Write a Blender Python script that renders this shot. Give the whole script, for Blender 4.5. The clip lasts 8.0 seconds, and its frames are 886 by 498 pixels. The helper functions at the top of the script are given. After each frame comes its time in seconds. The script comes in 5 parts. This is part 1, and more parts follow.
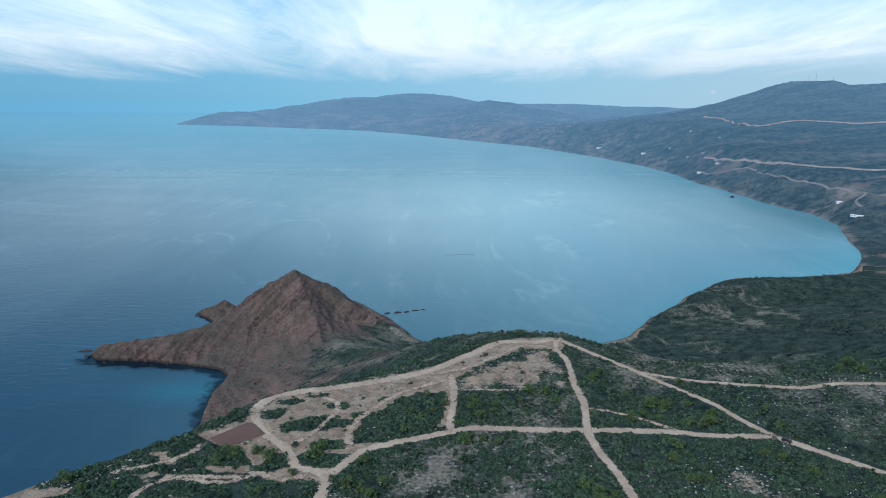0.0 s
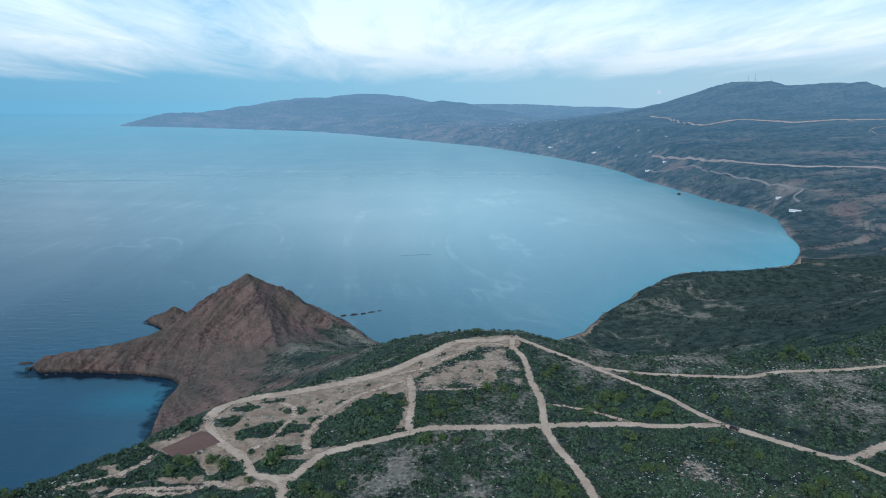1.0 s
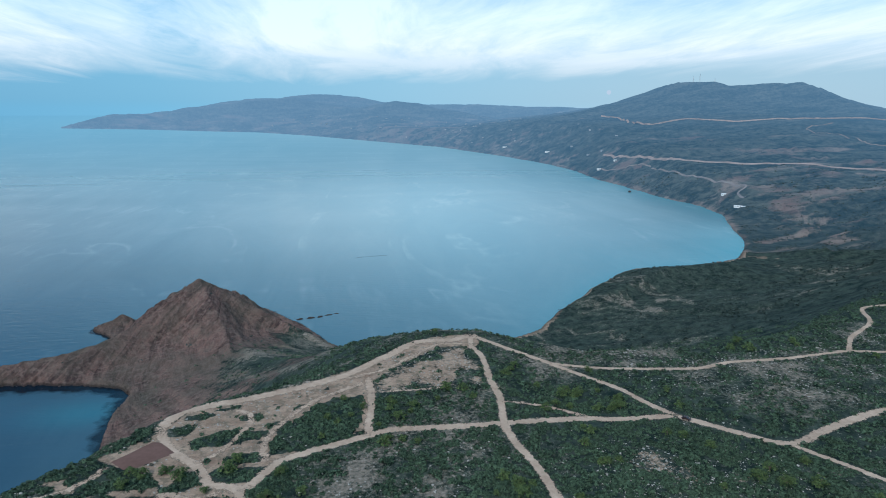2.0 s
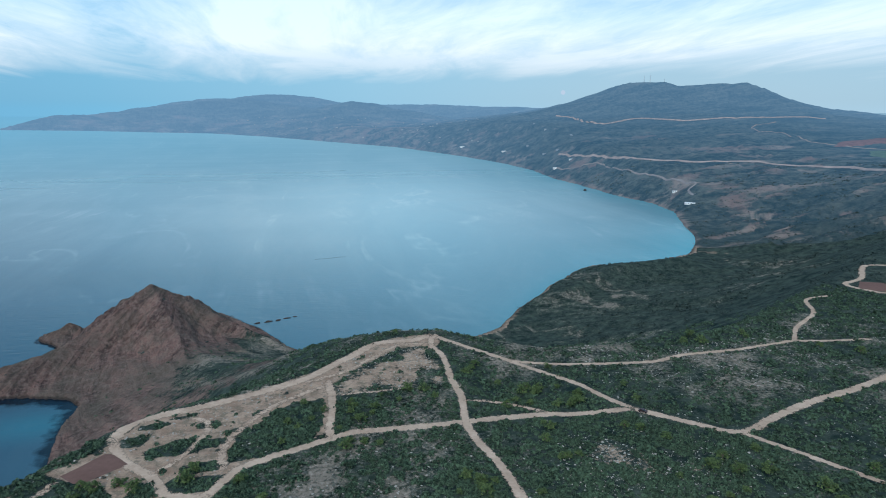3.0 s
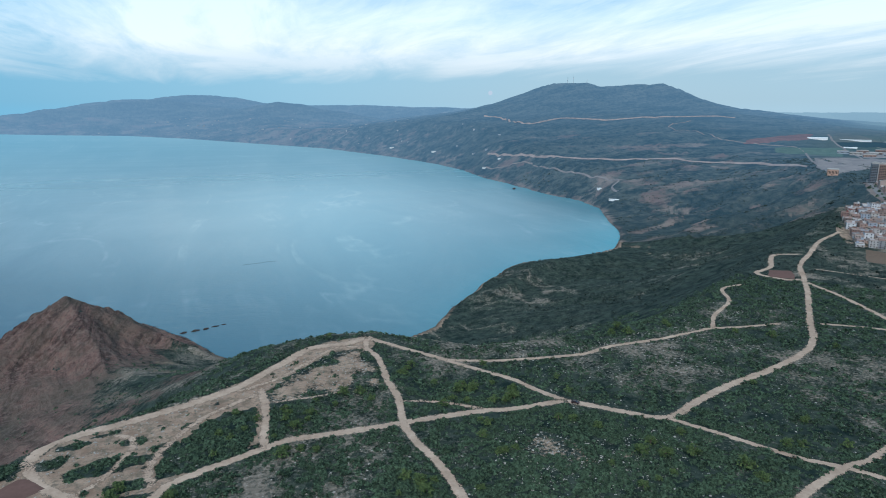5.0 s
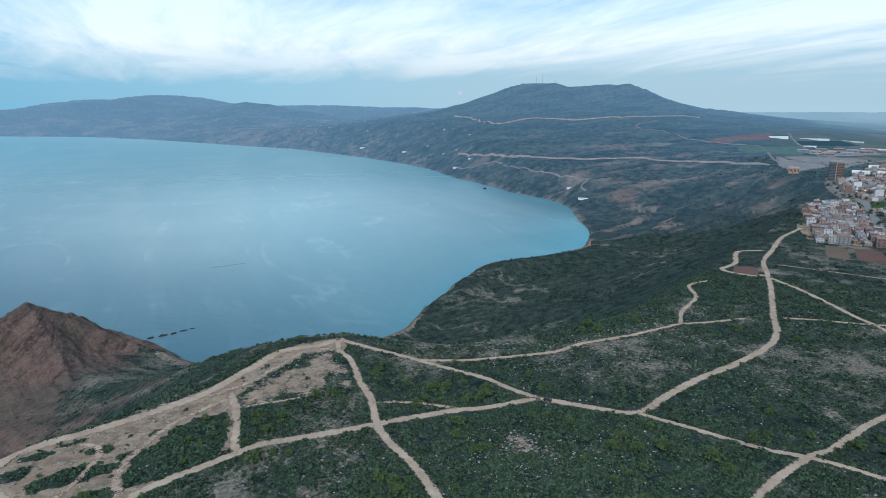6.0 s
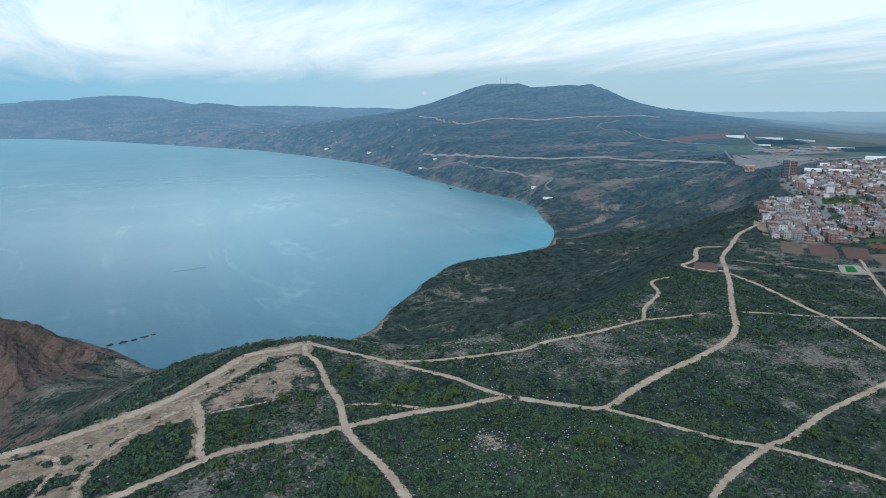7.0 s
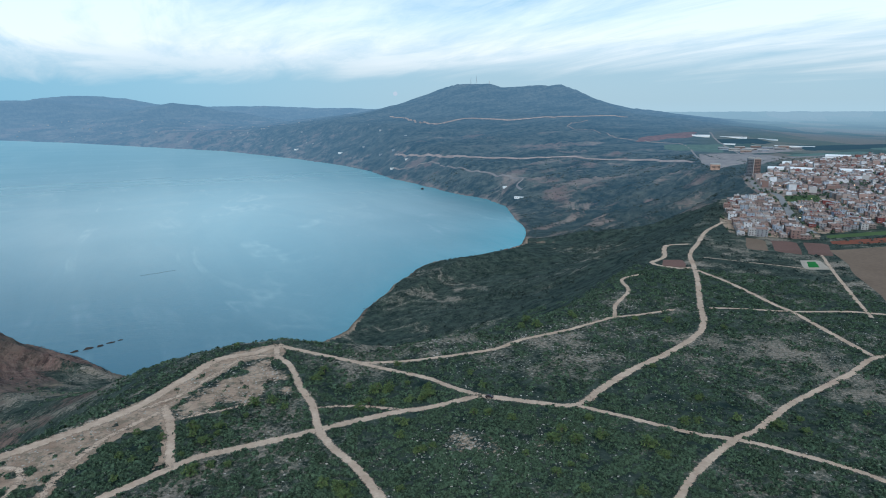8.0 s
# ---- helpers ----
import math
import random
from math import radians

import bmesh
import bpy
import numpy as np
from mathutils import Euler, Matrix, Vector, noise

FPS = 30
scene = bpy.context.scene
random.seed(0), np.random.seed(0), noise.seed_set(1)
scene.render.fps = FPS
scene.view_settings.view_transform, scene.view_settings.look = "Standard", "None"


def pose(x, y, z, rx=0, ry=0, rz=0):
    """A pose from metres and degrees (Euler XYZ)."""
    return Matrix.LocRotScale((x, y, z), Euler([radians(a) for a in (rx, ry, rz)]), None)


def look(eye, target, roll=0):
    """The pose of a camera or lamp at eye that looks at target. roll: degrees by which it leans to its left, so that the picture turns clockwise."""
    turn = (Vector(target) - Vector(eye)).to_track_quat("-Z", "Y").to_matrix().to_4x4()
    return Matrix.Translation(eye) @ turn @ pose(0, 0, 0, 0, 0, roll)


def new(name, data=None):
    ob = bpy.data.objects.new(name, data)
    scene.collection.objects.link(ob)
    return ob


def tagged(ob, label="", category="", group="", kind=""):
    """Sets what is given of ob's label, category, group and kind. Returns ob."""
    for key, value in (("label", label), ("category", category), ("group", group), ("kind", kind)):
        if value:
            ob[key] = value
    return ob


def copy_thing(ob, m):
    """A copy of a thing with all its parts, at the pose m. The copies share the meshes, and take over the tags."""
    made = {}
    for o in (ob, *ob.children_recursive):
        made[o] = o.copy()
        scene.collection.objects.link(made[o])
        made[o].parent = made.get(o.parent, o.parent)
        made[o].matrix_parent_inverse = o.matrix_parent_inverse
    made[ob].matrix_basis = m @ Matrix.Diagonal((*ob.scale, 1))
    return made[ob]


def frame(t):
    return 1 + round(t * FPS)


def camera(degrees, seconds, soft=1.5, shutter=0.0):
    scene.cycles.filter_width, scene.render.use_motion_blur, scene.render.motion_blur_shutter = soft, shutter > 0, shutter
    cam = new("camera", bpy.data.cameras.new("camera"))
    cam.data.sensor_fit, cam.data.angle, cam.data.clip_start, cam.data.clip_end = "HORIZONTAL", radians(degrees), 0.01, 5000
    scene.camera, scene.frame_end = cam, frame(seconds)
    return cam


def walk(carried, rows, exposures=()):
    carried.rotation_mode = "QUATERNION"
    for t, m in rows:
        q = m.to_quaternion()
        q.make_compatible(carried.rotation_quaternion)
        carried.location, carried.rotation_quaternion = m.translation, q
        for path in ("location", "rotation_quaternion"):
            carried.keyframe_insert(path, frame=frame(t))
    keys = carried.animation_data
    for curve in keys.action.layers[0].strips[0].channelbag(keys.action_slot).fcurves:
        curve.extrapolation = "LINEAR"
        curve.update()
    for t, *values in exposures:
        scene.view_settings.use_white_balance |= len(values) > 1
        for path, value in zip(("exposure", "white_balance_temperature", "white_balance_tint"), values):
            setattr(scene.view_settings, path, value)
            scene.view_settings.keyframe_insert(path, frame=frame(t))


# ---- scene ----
cam = camera(71.085, 8.0, soft=1.0)
TURNS = [(0.0, 0.000, -12.855, 0.440), (0.5, -2.250, -12.821, 0.374), (1.0, -4.195, -12.799, 0.317), (1.5, -6.206, -12.768, 0.231),
         (3.0, -12.161, -12.732, 0.049), (3.5, -13.793, -12.731, 0.020), (4.0, -15.400, -12.715, -0.026), (4.5, -17.068, -12.695, -0.083),
         (6.0, -21.207, -12.690, -0.177), (6.5, -22.774, -12.670, -0.225), (7.0, -24.374, -12.669, -0.275), (7.5, -25.663, -12.667, -0.305),
         (8.0, -26.977, -12.668, -0.340)]


def turned(yaw, pitch, roll):
    """A camera hovering 240 m over the sea, that looks along yaw and pitch and leans by roll, in degrees."""
    a, p = radians(yaw), radians(pitch)
    way = Vector((-math.sin(a) * math.cos(p), math.cos(a) * math.cos(p), math.sin(p)))
    return look((0, 0, 240), Vector((0, 0, 240)) + way * 100, roll)


walk(cam, [(t, turned(*a)) for t, *a in TURNS], [(0.0, 0.1, 5600, 8), (8.0, 0.1, 5780, 8)])


# ---- sky and sun: a hazy evening under thin cloud, the sun veiled, behind the camera ----
SUN_EL, SUN_AZ = radians(42), radians(215)
world = bpy.data.worlds.new("evening_sky")
scene.world = world
world.use_nodes = True


class Nodes:
    """Short hand for building a node tree."""

    def __init__(self, tree):
        self.tree = tree
        tree.nodes.clear()

    def add(self, kind, **values):
        node = self.tree.nodes.new("ShaderNode" + kind)
        for key, value in values.items():
            if key in ("inputs", "links"):
                continue
            setattr(node, key, value)
        for key, value in values.get("inputs", {}).items():
            node.inputs[key].default_value = value
        for key, value in values.get("links", {}).items():
            self.tree.links.new(value, node.inputs[key])
        return node

    def math(self, op, a, b=None, clamp=False):
        node = self.add("Math", operation=op, use_clamp=clamp)
        for k, v in enumerate((a, b)):
            if v is None:
                continue
            if isinstance(v, (int, float)):
                node.inputs[k].default_value = v
            else:
                self.tree.links.new(v, node.inputs[k])
        return node.outputs[0]

    def mix(self, fac, a, b, blend="MIX"):
        node = self.add("Mix", data_type="RGBA", blend_type=blend)
        for k, v in ((0, fac), (6, a), (7, b)):
            if isinstance(v, (int, float)):
                node.inputs[k].default_value = v
            elif isinstance(v, tuple):
                node.inputs[k].default_value = (*v, 1.0)
            else:
                self.tree.links.new(v, node.inputs[k])
        return node.outputs[2]

    def ramp(self, fac, stops):
        node = self.add("ValToRGB", links={0: fac})
        while len(node.color_ramp.elements) < len(stops):
            node.color_ramp.elements.new(0.5)
        for e, (p, c) in zip(node.color_ramp.elements, stops):
            e.position = p
            e.color = (c, c, c, 1) if isinstance(c, (int, float)) else (*c, 1)
        return node.outputs[0]

    def noise(self, vector, scale, detail=4.0, rough=0.55, distort=0.0):
        return self.add("TexNoise", inputs={"Scale": scale, "Detail": detail, "Roughness": rough, "Distortion": distort},
                        links={"Vector": vector}).outputs[0]


def horizon_haze(n, east):
    """Colour of the air along the horizon: bluer over the open sea, paler over the land to the east."""
    return n.ramp(n.math("ADD", n.math("MULTIPLY", east, 0.5), 0.5), [(0.22, (0.170, 0.400, 0.550)), (0.36, (0.215, 0.465, 0.605)), (0.55, (0.330, 0.545, 0.645)), (0.75, (0.425, 0.565, 0.615))])


def sky_tree():
    n = Nodes(world.node_tree)
    way = n.add("TexCoord").outputs["Generated"]
    xyz = n.add("SeparateXYZ", links={0: way}).outputs
    high = n.math("MAXIMUM", xyz[2], 0.0)
    sky = n.add("TexSky", sky_type="NISHITA", sun_disc=False, sun_elevation=SUN_EL, sun_rotation=SUN_AZ, altitude=240.0,
                air_density=1.0, dust_density=1.2, ozone_density=2.0)
    blue = n.mix(1.0, sky.outputs[0], (0.09, 0.09, 0.09), "MULTIPLY")
    # evening haze, thickest along the horizon, under a blue that deepens and then greys overhead
    low = horizon_haze(n, xyz[0])
    veil = n.ramp(high, [(0.0, (0.30, 0.55, 0.69)), (0.09, (0.31, 0.60, 0.76)), (0.2, (0.105, 0.40, 0.63)), (0.42, (0.05, 0.25, 0.47)), (0.62, (0.23, 0.40, 0.55)), (1.0, (0.52, 0.60, 0.66))])
    base = n.mix(0.93, blue, n.mix(n.ramp(high, [(0.0, 1.0), (0.05, 0.90), (0.13, 0.0)]), veil, low))
    base = n.mix(n.ramp(high, [(0.0, 1.0), (0.012, 0.0)]), base, low)
    # a sheet of thin cloud in long soft bands that run north, seen in perspective
    over = n.math("ADD", high, 0.07)
    flat = n.add("CombineXYZ", links={0: n.math("DIVIDE", xyz[0], over), 1: n.math("DIVIDE", xyz[1], over)}).outputs[0]
    turn = n.add("Mapping", inputs={"Rotation": (0, 0, radians(-5)), "Scale": (1.0, 0.30, 1.0)}, links={"Vector": flat}).outputs[0]
    banks = n.noise(turn, 0.42, 3.0, 0.5, 0.8)
    streaks = n.noise(turn, 1.15, 8.0, 0.62, 0.9)
    wisp = n.noise(turn, 3.2, 7.0, 0.66, 1.6)
    both = n.math("ADD", n.math("MULTIPLY", banks, 0.80), n.math("ADD", n.math("MULTIPLY", streaks, 0.50), n.math("MULTIPLY", wisp, 0.16)))
    # thickest ahead, thinning to the west
    ahead = n.ramp(n.math("ADD", n.math("MULTIPLY", xyz[0], 0.5), 0.5), [(0.20, 0.0), (0.36, 0.62), (0.52, 1.0), (0.66, 0.86), (0.85, 0.60)])
    both = n.math("ADD", both, n.math("MULTIPLY", ahead, 0.22))
    cover = n.ramp(both, [(0.66, 0.0), (0.77, 0.48), (0.95, 1.0)])
    lifted = n.math("ADD", high, n.math("ADD", n.math("MULTIPLY", n.math("SUBTRACT", banks, 0.5), 0.05), n.math("MULTIPLY", n.math("SUBTRACT", streaks, 0.5), 0.035)))
    rise = n.ramp(lifted, [(0.040, 0.0), (0.064, 0.55), (0.095, 1.0), (0.20, 0.85), (0.34, 0.12)])
    cloud = n.math("MULTIPLY", n.math("MULTIPLY", cover, rise), 0.95)
    tint = n.mix(n.ramp(high, [(0.05, 0.0), (0.13, 1.0)]), (0.93, 0.90, 0.84), (0.93, 1.0, 0.99))
    colour = n.mix(cloud, base, tint)
    back = n.add("Background", inputs={"Strength": 1.0}, links={"Color": colour})
    n.add("OutputWorld", links={"Surface": back.outputs[0]})


sky_tree()
sun = new("sun", bpy.data.lights.new("sun", "SUN"))
sun.data.energy, sun.data.angle, sun.data.color = 2.25, radians(13), (1.0, 0.91, 0.82)
sun.matrix_world = look((0, 0, 0), (-math.sin(SUN_AZ), -math.cos(SUN_AZ), -math.tan(SUN_EL)))


# ---- materials ----
def material(name):
    m = bpy.data.materials.new(name)
    m.use_nodes = True
    return m, Nodes(m.node_tree)


def surface(n, colour, rough=0.9, bump=None, bump_size=1.0, strength=0.5, spec=0.2, metal=0.0, normal=None):
    links = {"Base Color": colour} if not isinstance(colour, tuple) else {}
    if bump is not None:
        links["Normal"] = n.add("Bump", inputs={"Strength": strength, "Distance": bump_size}, links={"Height": bump}).outputs[0]
    b = n.add("BsdfPrincipled", inputs={"Specular IOR Level": spec, "Metallic": metal}, links=links)
    if isinstance(colour, tuple):
        b.inputs["Base Color"].default_value = (*colour, 1)
    if isinstance(rough, (int, float)):
        b.inputs["Roughness"].default_value = rough
    else:
        n.tree.links.new(rough, b.inputs["Roughness"])
    return b.outputs[0]


def done(n, shader):
    n.add("OutputMaterial", links={"Surface": shader})


def plain_material(name, colour, rough=0.8, size=1.0, vary=0.25, spec=0.2, by_object=0.0):
    """A painted or mineral surface with grain and blotches at its real size."""
    m, n = material(name)
    place = n.add("TexCoord").outputs["Object"]
    big, small = n.noise(place, 0.35 / size, 4), n.noise(place, 6.0 / size, 5)
    f = n.math("ADD", n.math("MULTIPLY", big, 0.6), n.math("MULTIPLY", small, 0.4))
    lo, hi = tuple(c * (1 - vary) for c in colour), tuple(min(1, c * (1 + vary)) for c in colour)
    col = n.mix(n.ramp(f, [(0.3, 0.0), (0.7, 1.0)]), lo, hi)
    if by_object:
        rnd = n.add("ObjectInfo").outputs["Random"]
        col = n.mix(by_object, col, n.ramp(rnd, [(0, 0.15), (1, 0.95)]), "SOFT_LIGHT")
    done(n, surface(n, col, rough, small, 0.03 * size, 0.4, spec))
    return m


def scrubland(n, place, dense):
    """The colour of low scrub over reddish soil and pale stones, and the noises it is made of."""
    fine, mid, wide = n.noise(place, 0.55, 6, 0.65), n.noise(place, 0.09, 5, 0.6), n.noise(place, 0.012, 5, 0.6)
    grit = n.noise(place, 2.5, 4, 0.7)
    scrub = n.mix(n.ramp(mid, [(0.35, 0.0), (0.65, 1.0)]), (0.007, 0.015, 0.010), (0.040, 0.060, 0.038))
    # dense scrub turns bluer: partly its own tone, partly haze put into the colour
    scrub = n.mix(n.math("MULTIPLY", dense, 0.75), scrub, n.mix(n.ramp(mid, [(0.38, 0.0), (0.64, 1.0)]), (0.009, 0.023, 0.022), (0.052, 0.074, 0.064)))
    soil = n.mix(n.ramp(fine, [(0.3, 0.0), (0.7, 1.0)]), (0.125, 0.110, 0.088), (0.29, 0.252, 0.205))
    stones = n.ramp(n.math("ADD", n.math("MULTIPLY", fine, 0.6), n.math("MULTIPLY", grit, 0.4)), [(0.56, 0.0), (0.64, 1.0)])
    soil = n.mix(n.math("MULTIPLY", stones, 0.6), soil, (0.36, 0.33, 0.29))
    f = n.math("ADD", n.math("MULTIPLY", fine, 0.5), n.math("ADD", n.math("MULTIPLY", mid, 0.35), n.math("MULTIPLY", wide, 0.3)))
    f = n.math("SUBTRACT", f, n.math("MULTIPLY", n.math("SUBTRACT", dense, 0.22), 0.27))
    open_soil = n.ramp(f, [(0.50, 0.0), (0.62, 1.0)])
    tuft = n.noise(place, 0.32, 7, 0.75)
    thin = n.math("SUBTRACT", 1.0, n.math("MULTIPLY", dense, 0.85), True)
    scrub = n.mix(n.math("MULTIPLY", n.math("MULTIPLY", n.ramp(tuft, [(0.47, 0.0), (0.62, 1.0)]), thin), 0.95), scrub, (0.125, 0.138, 0.122))
    col = n.mix(open_soil, scrub, soil)
    return col, fine, mid, wide, grit, stones


def ground_material():
    m, n = material("scrubland_soil")
    place = n.add("NewGeometry").outputs["Position"]
    cover = n.add("Attribute", attribute_name="cover").outputs
    sep = n.add("SeparateColor", links={0: cover["Color"]}).outputs
    col, fine, mid, wide, grit, stones = scrubland(n, place, cover["Alpha"])
    # sandy bare ground
    sand = n.mix(n.ramp(mid, [(0.35, 0.0), (0.65, 1.0)]), (0.26, 0.180, 0.130), (0.43, 0.320, 0.235))
    sand = n.mix(n.math("MULTIPLY", n.ramp(n.noise(place, 0.21, 7, 0.72), [(0.48, 0.0), (0.60, 1.0)]), 0.7), sand, (0.135, 0.125, 0.092))
    sand = n.mix(n.math("MULTIPLY", n.ramp(n.noise(place, 0.9, 5, 0.75), [(0.54, 0.0), (0.64, 1.0)]), 0.5), sand, (0.16, 0.135, 0.105))
    sand = n.mix(n.math("MULTIPLY", stones, 0.35), sand, (0.46, 0.41, 0.35))
    edge = n.math("ADD", sep[0], n.math("MULTIPLY", n.math("SUBTRACT", n.math("ADD", fine, mid), 1.0), 0.9))
    col = n.mix(n.ramp(edge, [(0.42, 0.0), (0.58, 1.0)]), col, sand)
    # red-brown rock of the headland, banded along its strata
    axis = n.add("SeparateXYZ", links={0: place}).outputs
    dip = n.math("SUBTRACT", axis[2], n.math("ADD", n.math("MULTIPLY", axis[0], 0.75), n.math("MULTIPLY", axis[1], 0.25)))
    bed = n.add("CombineXYZ", links={0: n.math("MULTIPLY", dip, 0.16), 1: n.math("MULTIPLY", axis[1], 0.012), 2: n.math("MULTIPLY", axis[2], 0.02)}).outputs[0]
    strata = n.noise(bed, 1.0, 7, 0.7, 0.6)
    rock = n.mix(n.ramp(strata, [(0.40, 0.0), (0.60, 1.0)]), (0.060, 0.040, 0.038), (0.205, 0.128, 0.106))
    rubble = n.noise(place, 0.22, 7, 0.7)
    rock = n.mix(n.ramp(rubble, [(0.46, 0.0), (0.62, 0.7)]), rock, (0.240, 0.175, 0.148))
    rock = n.mix(n.ramp(n.noise(place, 0.13, 6, 0.75, 0.8), [(0.54, 0.0), (0.64, 0.6)]), rock, (0.045, 0.040, 0.038))
    rock = n.mix(n.math("MULTIPLY", n.ramp(wide, [(0.46, 0.0), (0.60, 1.0)]), 0.55), rock, (0.090, 0.092, 0.072))
    rock = n.mix(n.math("MULTIPLY", n.ramp(fine, [(0.54, 0.0), (0.64, 1.0)]), 0.5), rock, (0.040, 0.042, 0.034))
    rock = n.mix(n.ramp(mid, [(0.50, 0.0), (0.75, 0.6)]), rock, (0.15, 0.125, 0.10))
    wet = n.ramp(n.math("ADD", n.math("MULTIPLY", axis[2], 0.2), n.math("MULTIPLY", rubble, 0.5)), [(0.45, 0.75), (0.75, 0.0)])
    rock = n.mix(wet, rock, (0.028, 0.024, 0.022))
    edge = n.math("ADD", sep[1], n.math("MULTIPLY", n.math("SUBTRACT", n.math("ADD", fine, mid), 1.0), 1.0))
    col = n.mix(n.ramp(edge, [(0.40, 0.0), (0.60, 1.0)]), col, rock)
    # ochre and red earth laid open on the far slopes
    ochre = n.mix(n.ramp(wide, [(0.4, 0.0), (0.6, 1.0)]), (0.160, 0.108, 0.082), (0.235, 0.190, 0.140))
    ochre = n.mix(n.ramp(n.noise(place, 0.16, 6, 0.72), [(0.45, 0.0), (0.62, 0.8)]), ochre, (0.055, 0.062, 0.046))
    edge = n.math("ADD", sep[2], n.math("MULTIPLY", n.math("SUBTRACT", n.math("ADD", mid, wide), 1.0), 1.2))
    col = n.mix(n.ramp(edge, [(0.42, 0.0), (0.62, 1.0)]), col, ochre)
    height = n.math("ADD", n.math("MULTIPLY", fine, 0.5), n.math("ADD", n.math("MULTIPLY", grit, 0.2), n.math("MULTIPLY", n.math("MULTIPLY", n.math("ADD", strata, rubble), sep[1]), 1.6)))
    done(n, surface(n, col, 0.95, height, 2.2, 0.9, 0.1))
    return m


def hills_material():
    """Distant hills: scrub, fields and bare earth, kilometres of evening haze mixed in as blue emission, a backdrop."""
    m, n = material("distant_hills")
    place = n.add("NewGeometry").outputs["Position"]
    far = n.add("Attribute", attribute_name="cover").outputs["Color"]
    sep = n.add("SeparateColor", links={0: far}).outputs
    near, _, mid, wide, _, _ = scrubland(n, place, n.add("Math", operation="ADD", inputs={0: 0.5, 1: 0.5}).outputs[0])
    fine = n.noise(place, 0.05, 8, 0.68)
    lie = n.add("Mapping", inputs={"Rotation": (0, 0, -0.3), "Scale": (0.40, 1.0, 2.0)}, links={"Vector": place}).outputs[0]
    plots = n.noise(lie, 0.022, 7, 0.72)
    spur = n.add("Mapping", inputs={"Rotation": (0, 0, -0.35), "Scale": (0.26, 1.0, 1.5)}, links={"Vector": place}).outputs[0]
    folds = n.noise(spur, 0.016, 8, 0.68, 0.6)
    scrub = n.mix(n.ramp(n.math("ADD", n.math("MULTIPLY", fine, 0.5), n.math("MULTIPLY", folds, 0.5)), [(0.43, 0.0), (0.58, 1.0)]), (0.014, 0.030, 0.028), (0.145, 0.150, 0.118))
    grains = n.noise(place, 0.16, 5, 0.7)
    scrub = n.mix(n.math("MULTIPLY", n.ramp(grains, [(0.5, 0.0), (0.7, 1.0)]), 0.4), scrub, (0.12, 0.105, 0.09))
    scrub = n.mix(n.ramp(sep[0], [(0.02, 0.0), (0.2, 0.85)]), near, scrub)
    earth = n.mix(n.ramp(wide, [(0.4, 0.0), (0.6, 1.0)]), (0.23, 0.145, 0.115), (0.33, 0.255, 0.20))
    bare = n.math("ADD", sep[2], n.math("MULTIPLY", n.math("SUBTRACT", n.math("ADD", folds, plots), 1.0), 2.0))
    col = n.mix(n.ramp(bare, [(0.45, 0.0), (0.88, 0.85)]), scrub, earth)
    # the farmed plain: a patchwork of plots
    plot = n.add("TexVoronoi", feature="F1", inputs={"Scale": 0.0055}, links={"Vector": n.add("Mapping", inputs={"Rotation": (0, 0, 0.7), "Scale": (1.0, 0.45, 0.0)}, links={"Vector": place}).outputs[0]}).outputs["Color"]
    which = n.add("SeparateColor", links={0: plot}).outputs[0]
    crop = n.ramp(which, [(0.0, (0.035, 0.055, 0.040)), (0.3, (0.080, 0.115, 0.065)), (0.5, (0.19, 0.175, 0.125)), (0.7, (0.29, 0.215, 0.155)), (1.0, (0.085, 0.125, 0.07))])
    crop = n.mix(n.math("MULTIPLY", fine, 0.5), crop, (0.05, 0.06, 0.04))
    col = n.mix(sep[1], col, crop)
    body = surface(n, col, 0.95, n.math("ADD", fine, folds), 16.0, 0.9, 0.1)
    # haze painted as bluish emission, its tint shifting with distance
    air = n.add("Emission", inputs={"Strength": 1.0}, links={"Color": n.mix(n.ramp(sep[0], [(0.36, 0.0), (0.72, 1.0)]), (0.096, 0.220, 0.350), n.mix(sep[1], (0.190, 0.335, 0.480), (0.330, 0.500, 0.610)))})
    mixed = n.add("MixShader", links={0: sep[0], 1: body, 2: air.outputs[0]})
    done(n, mixed.outputs[0])
    return m


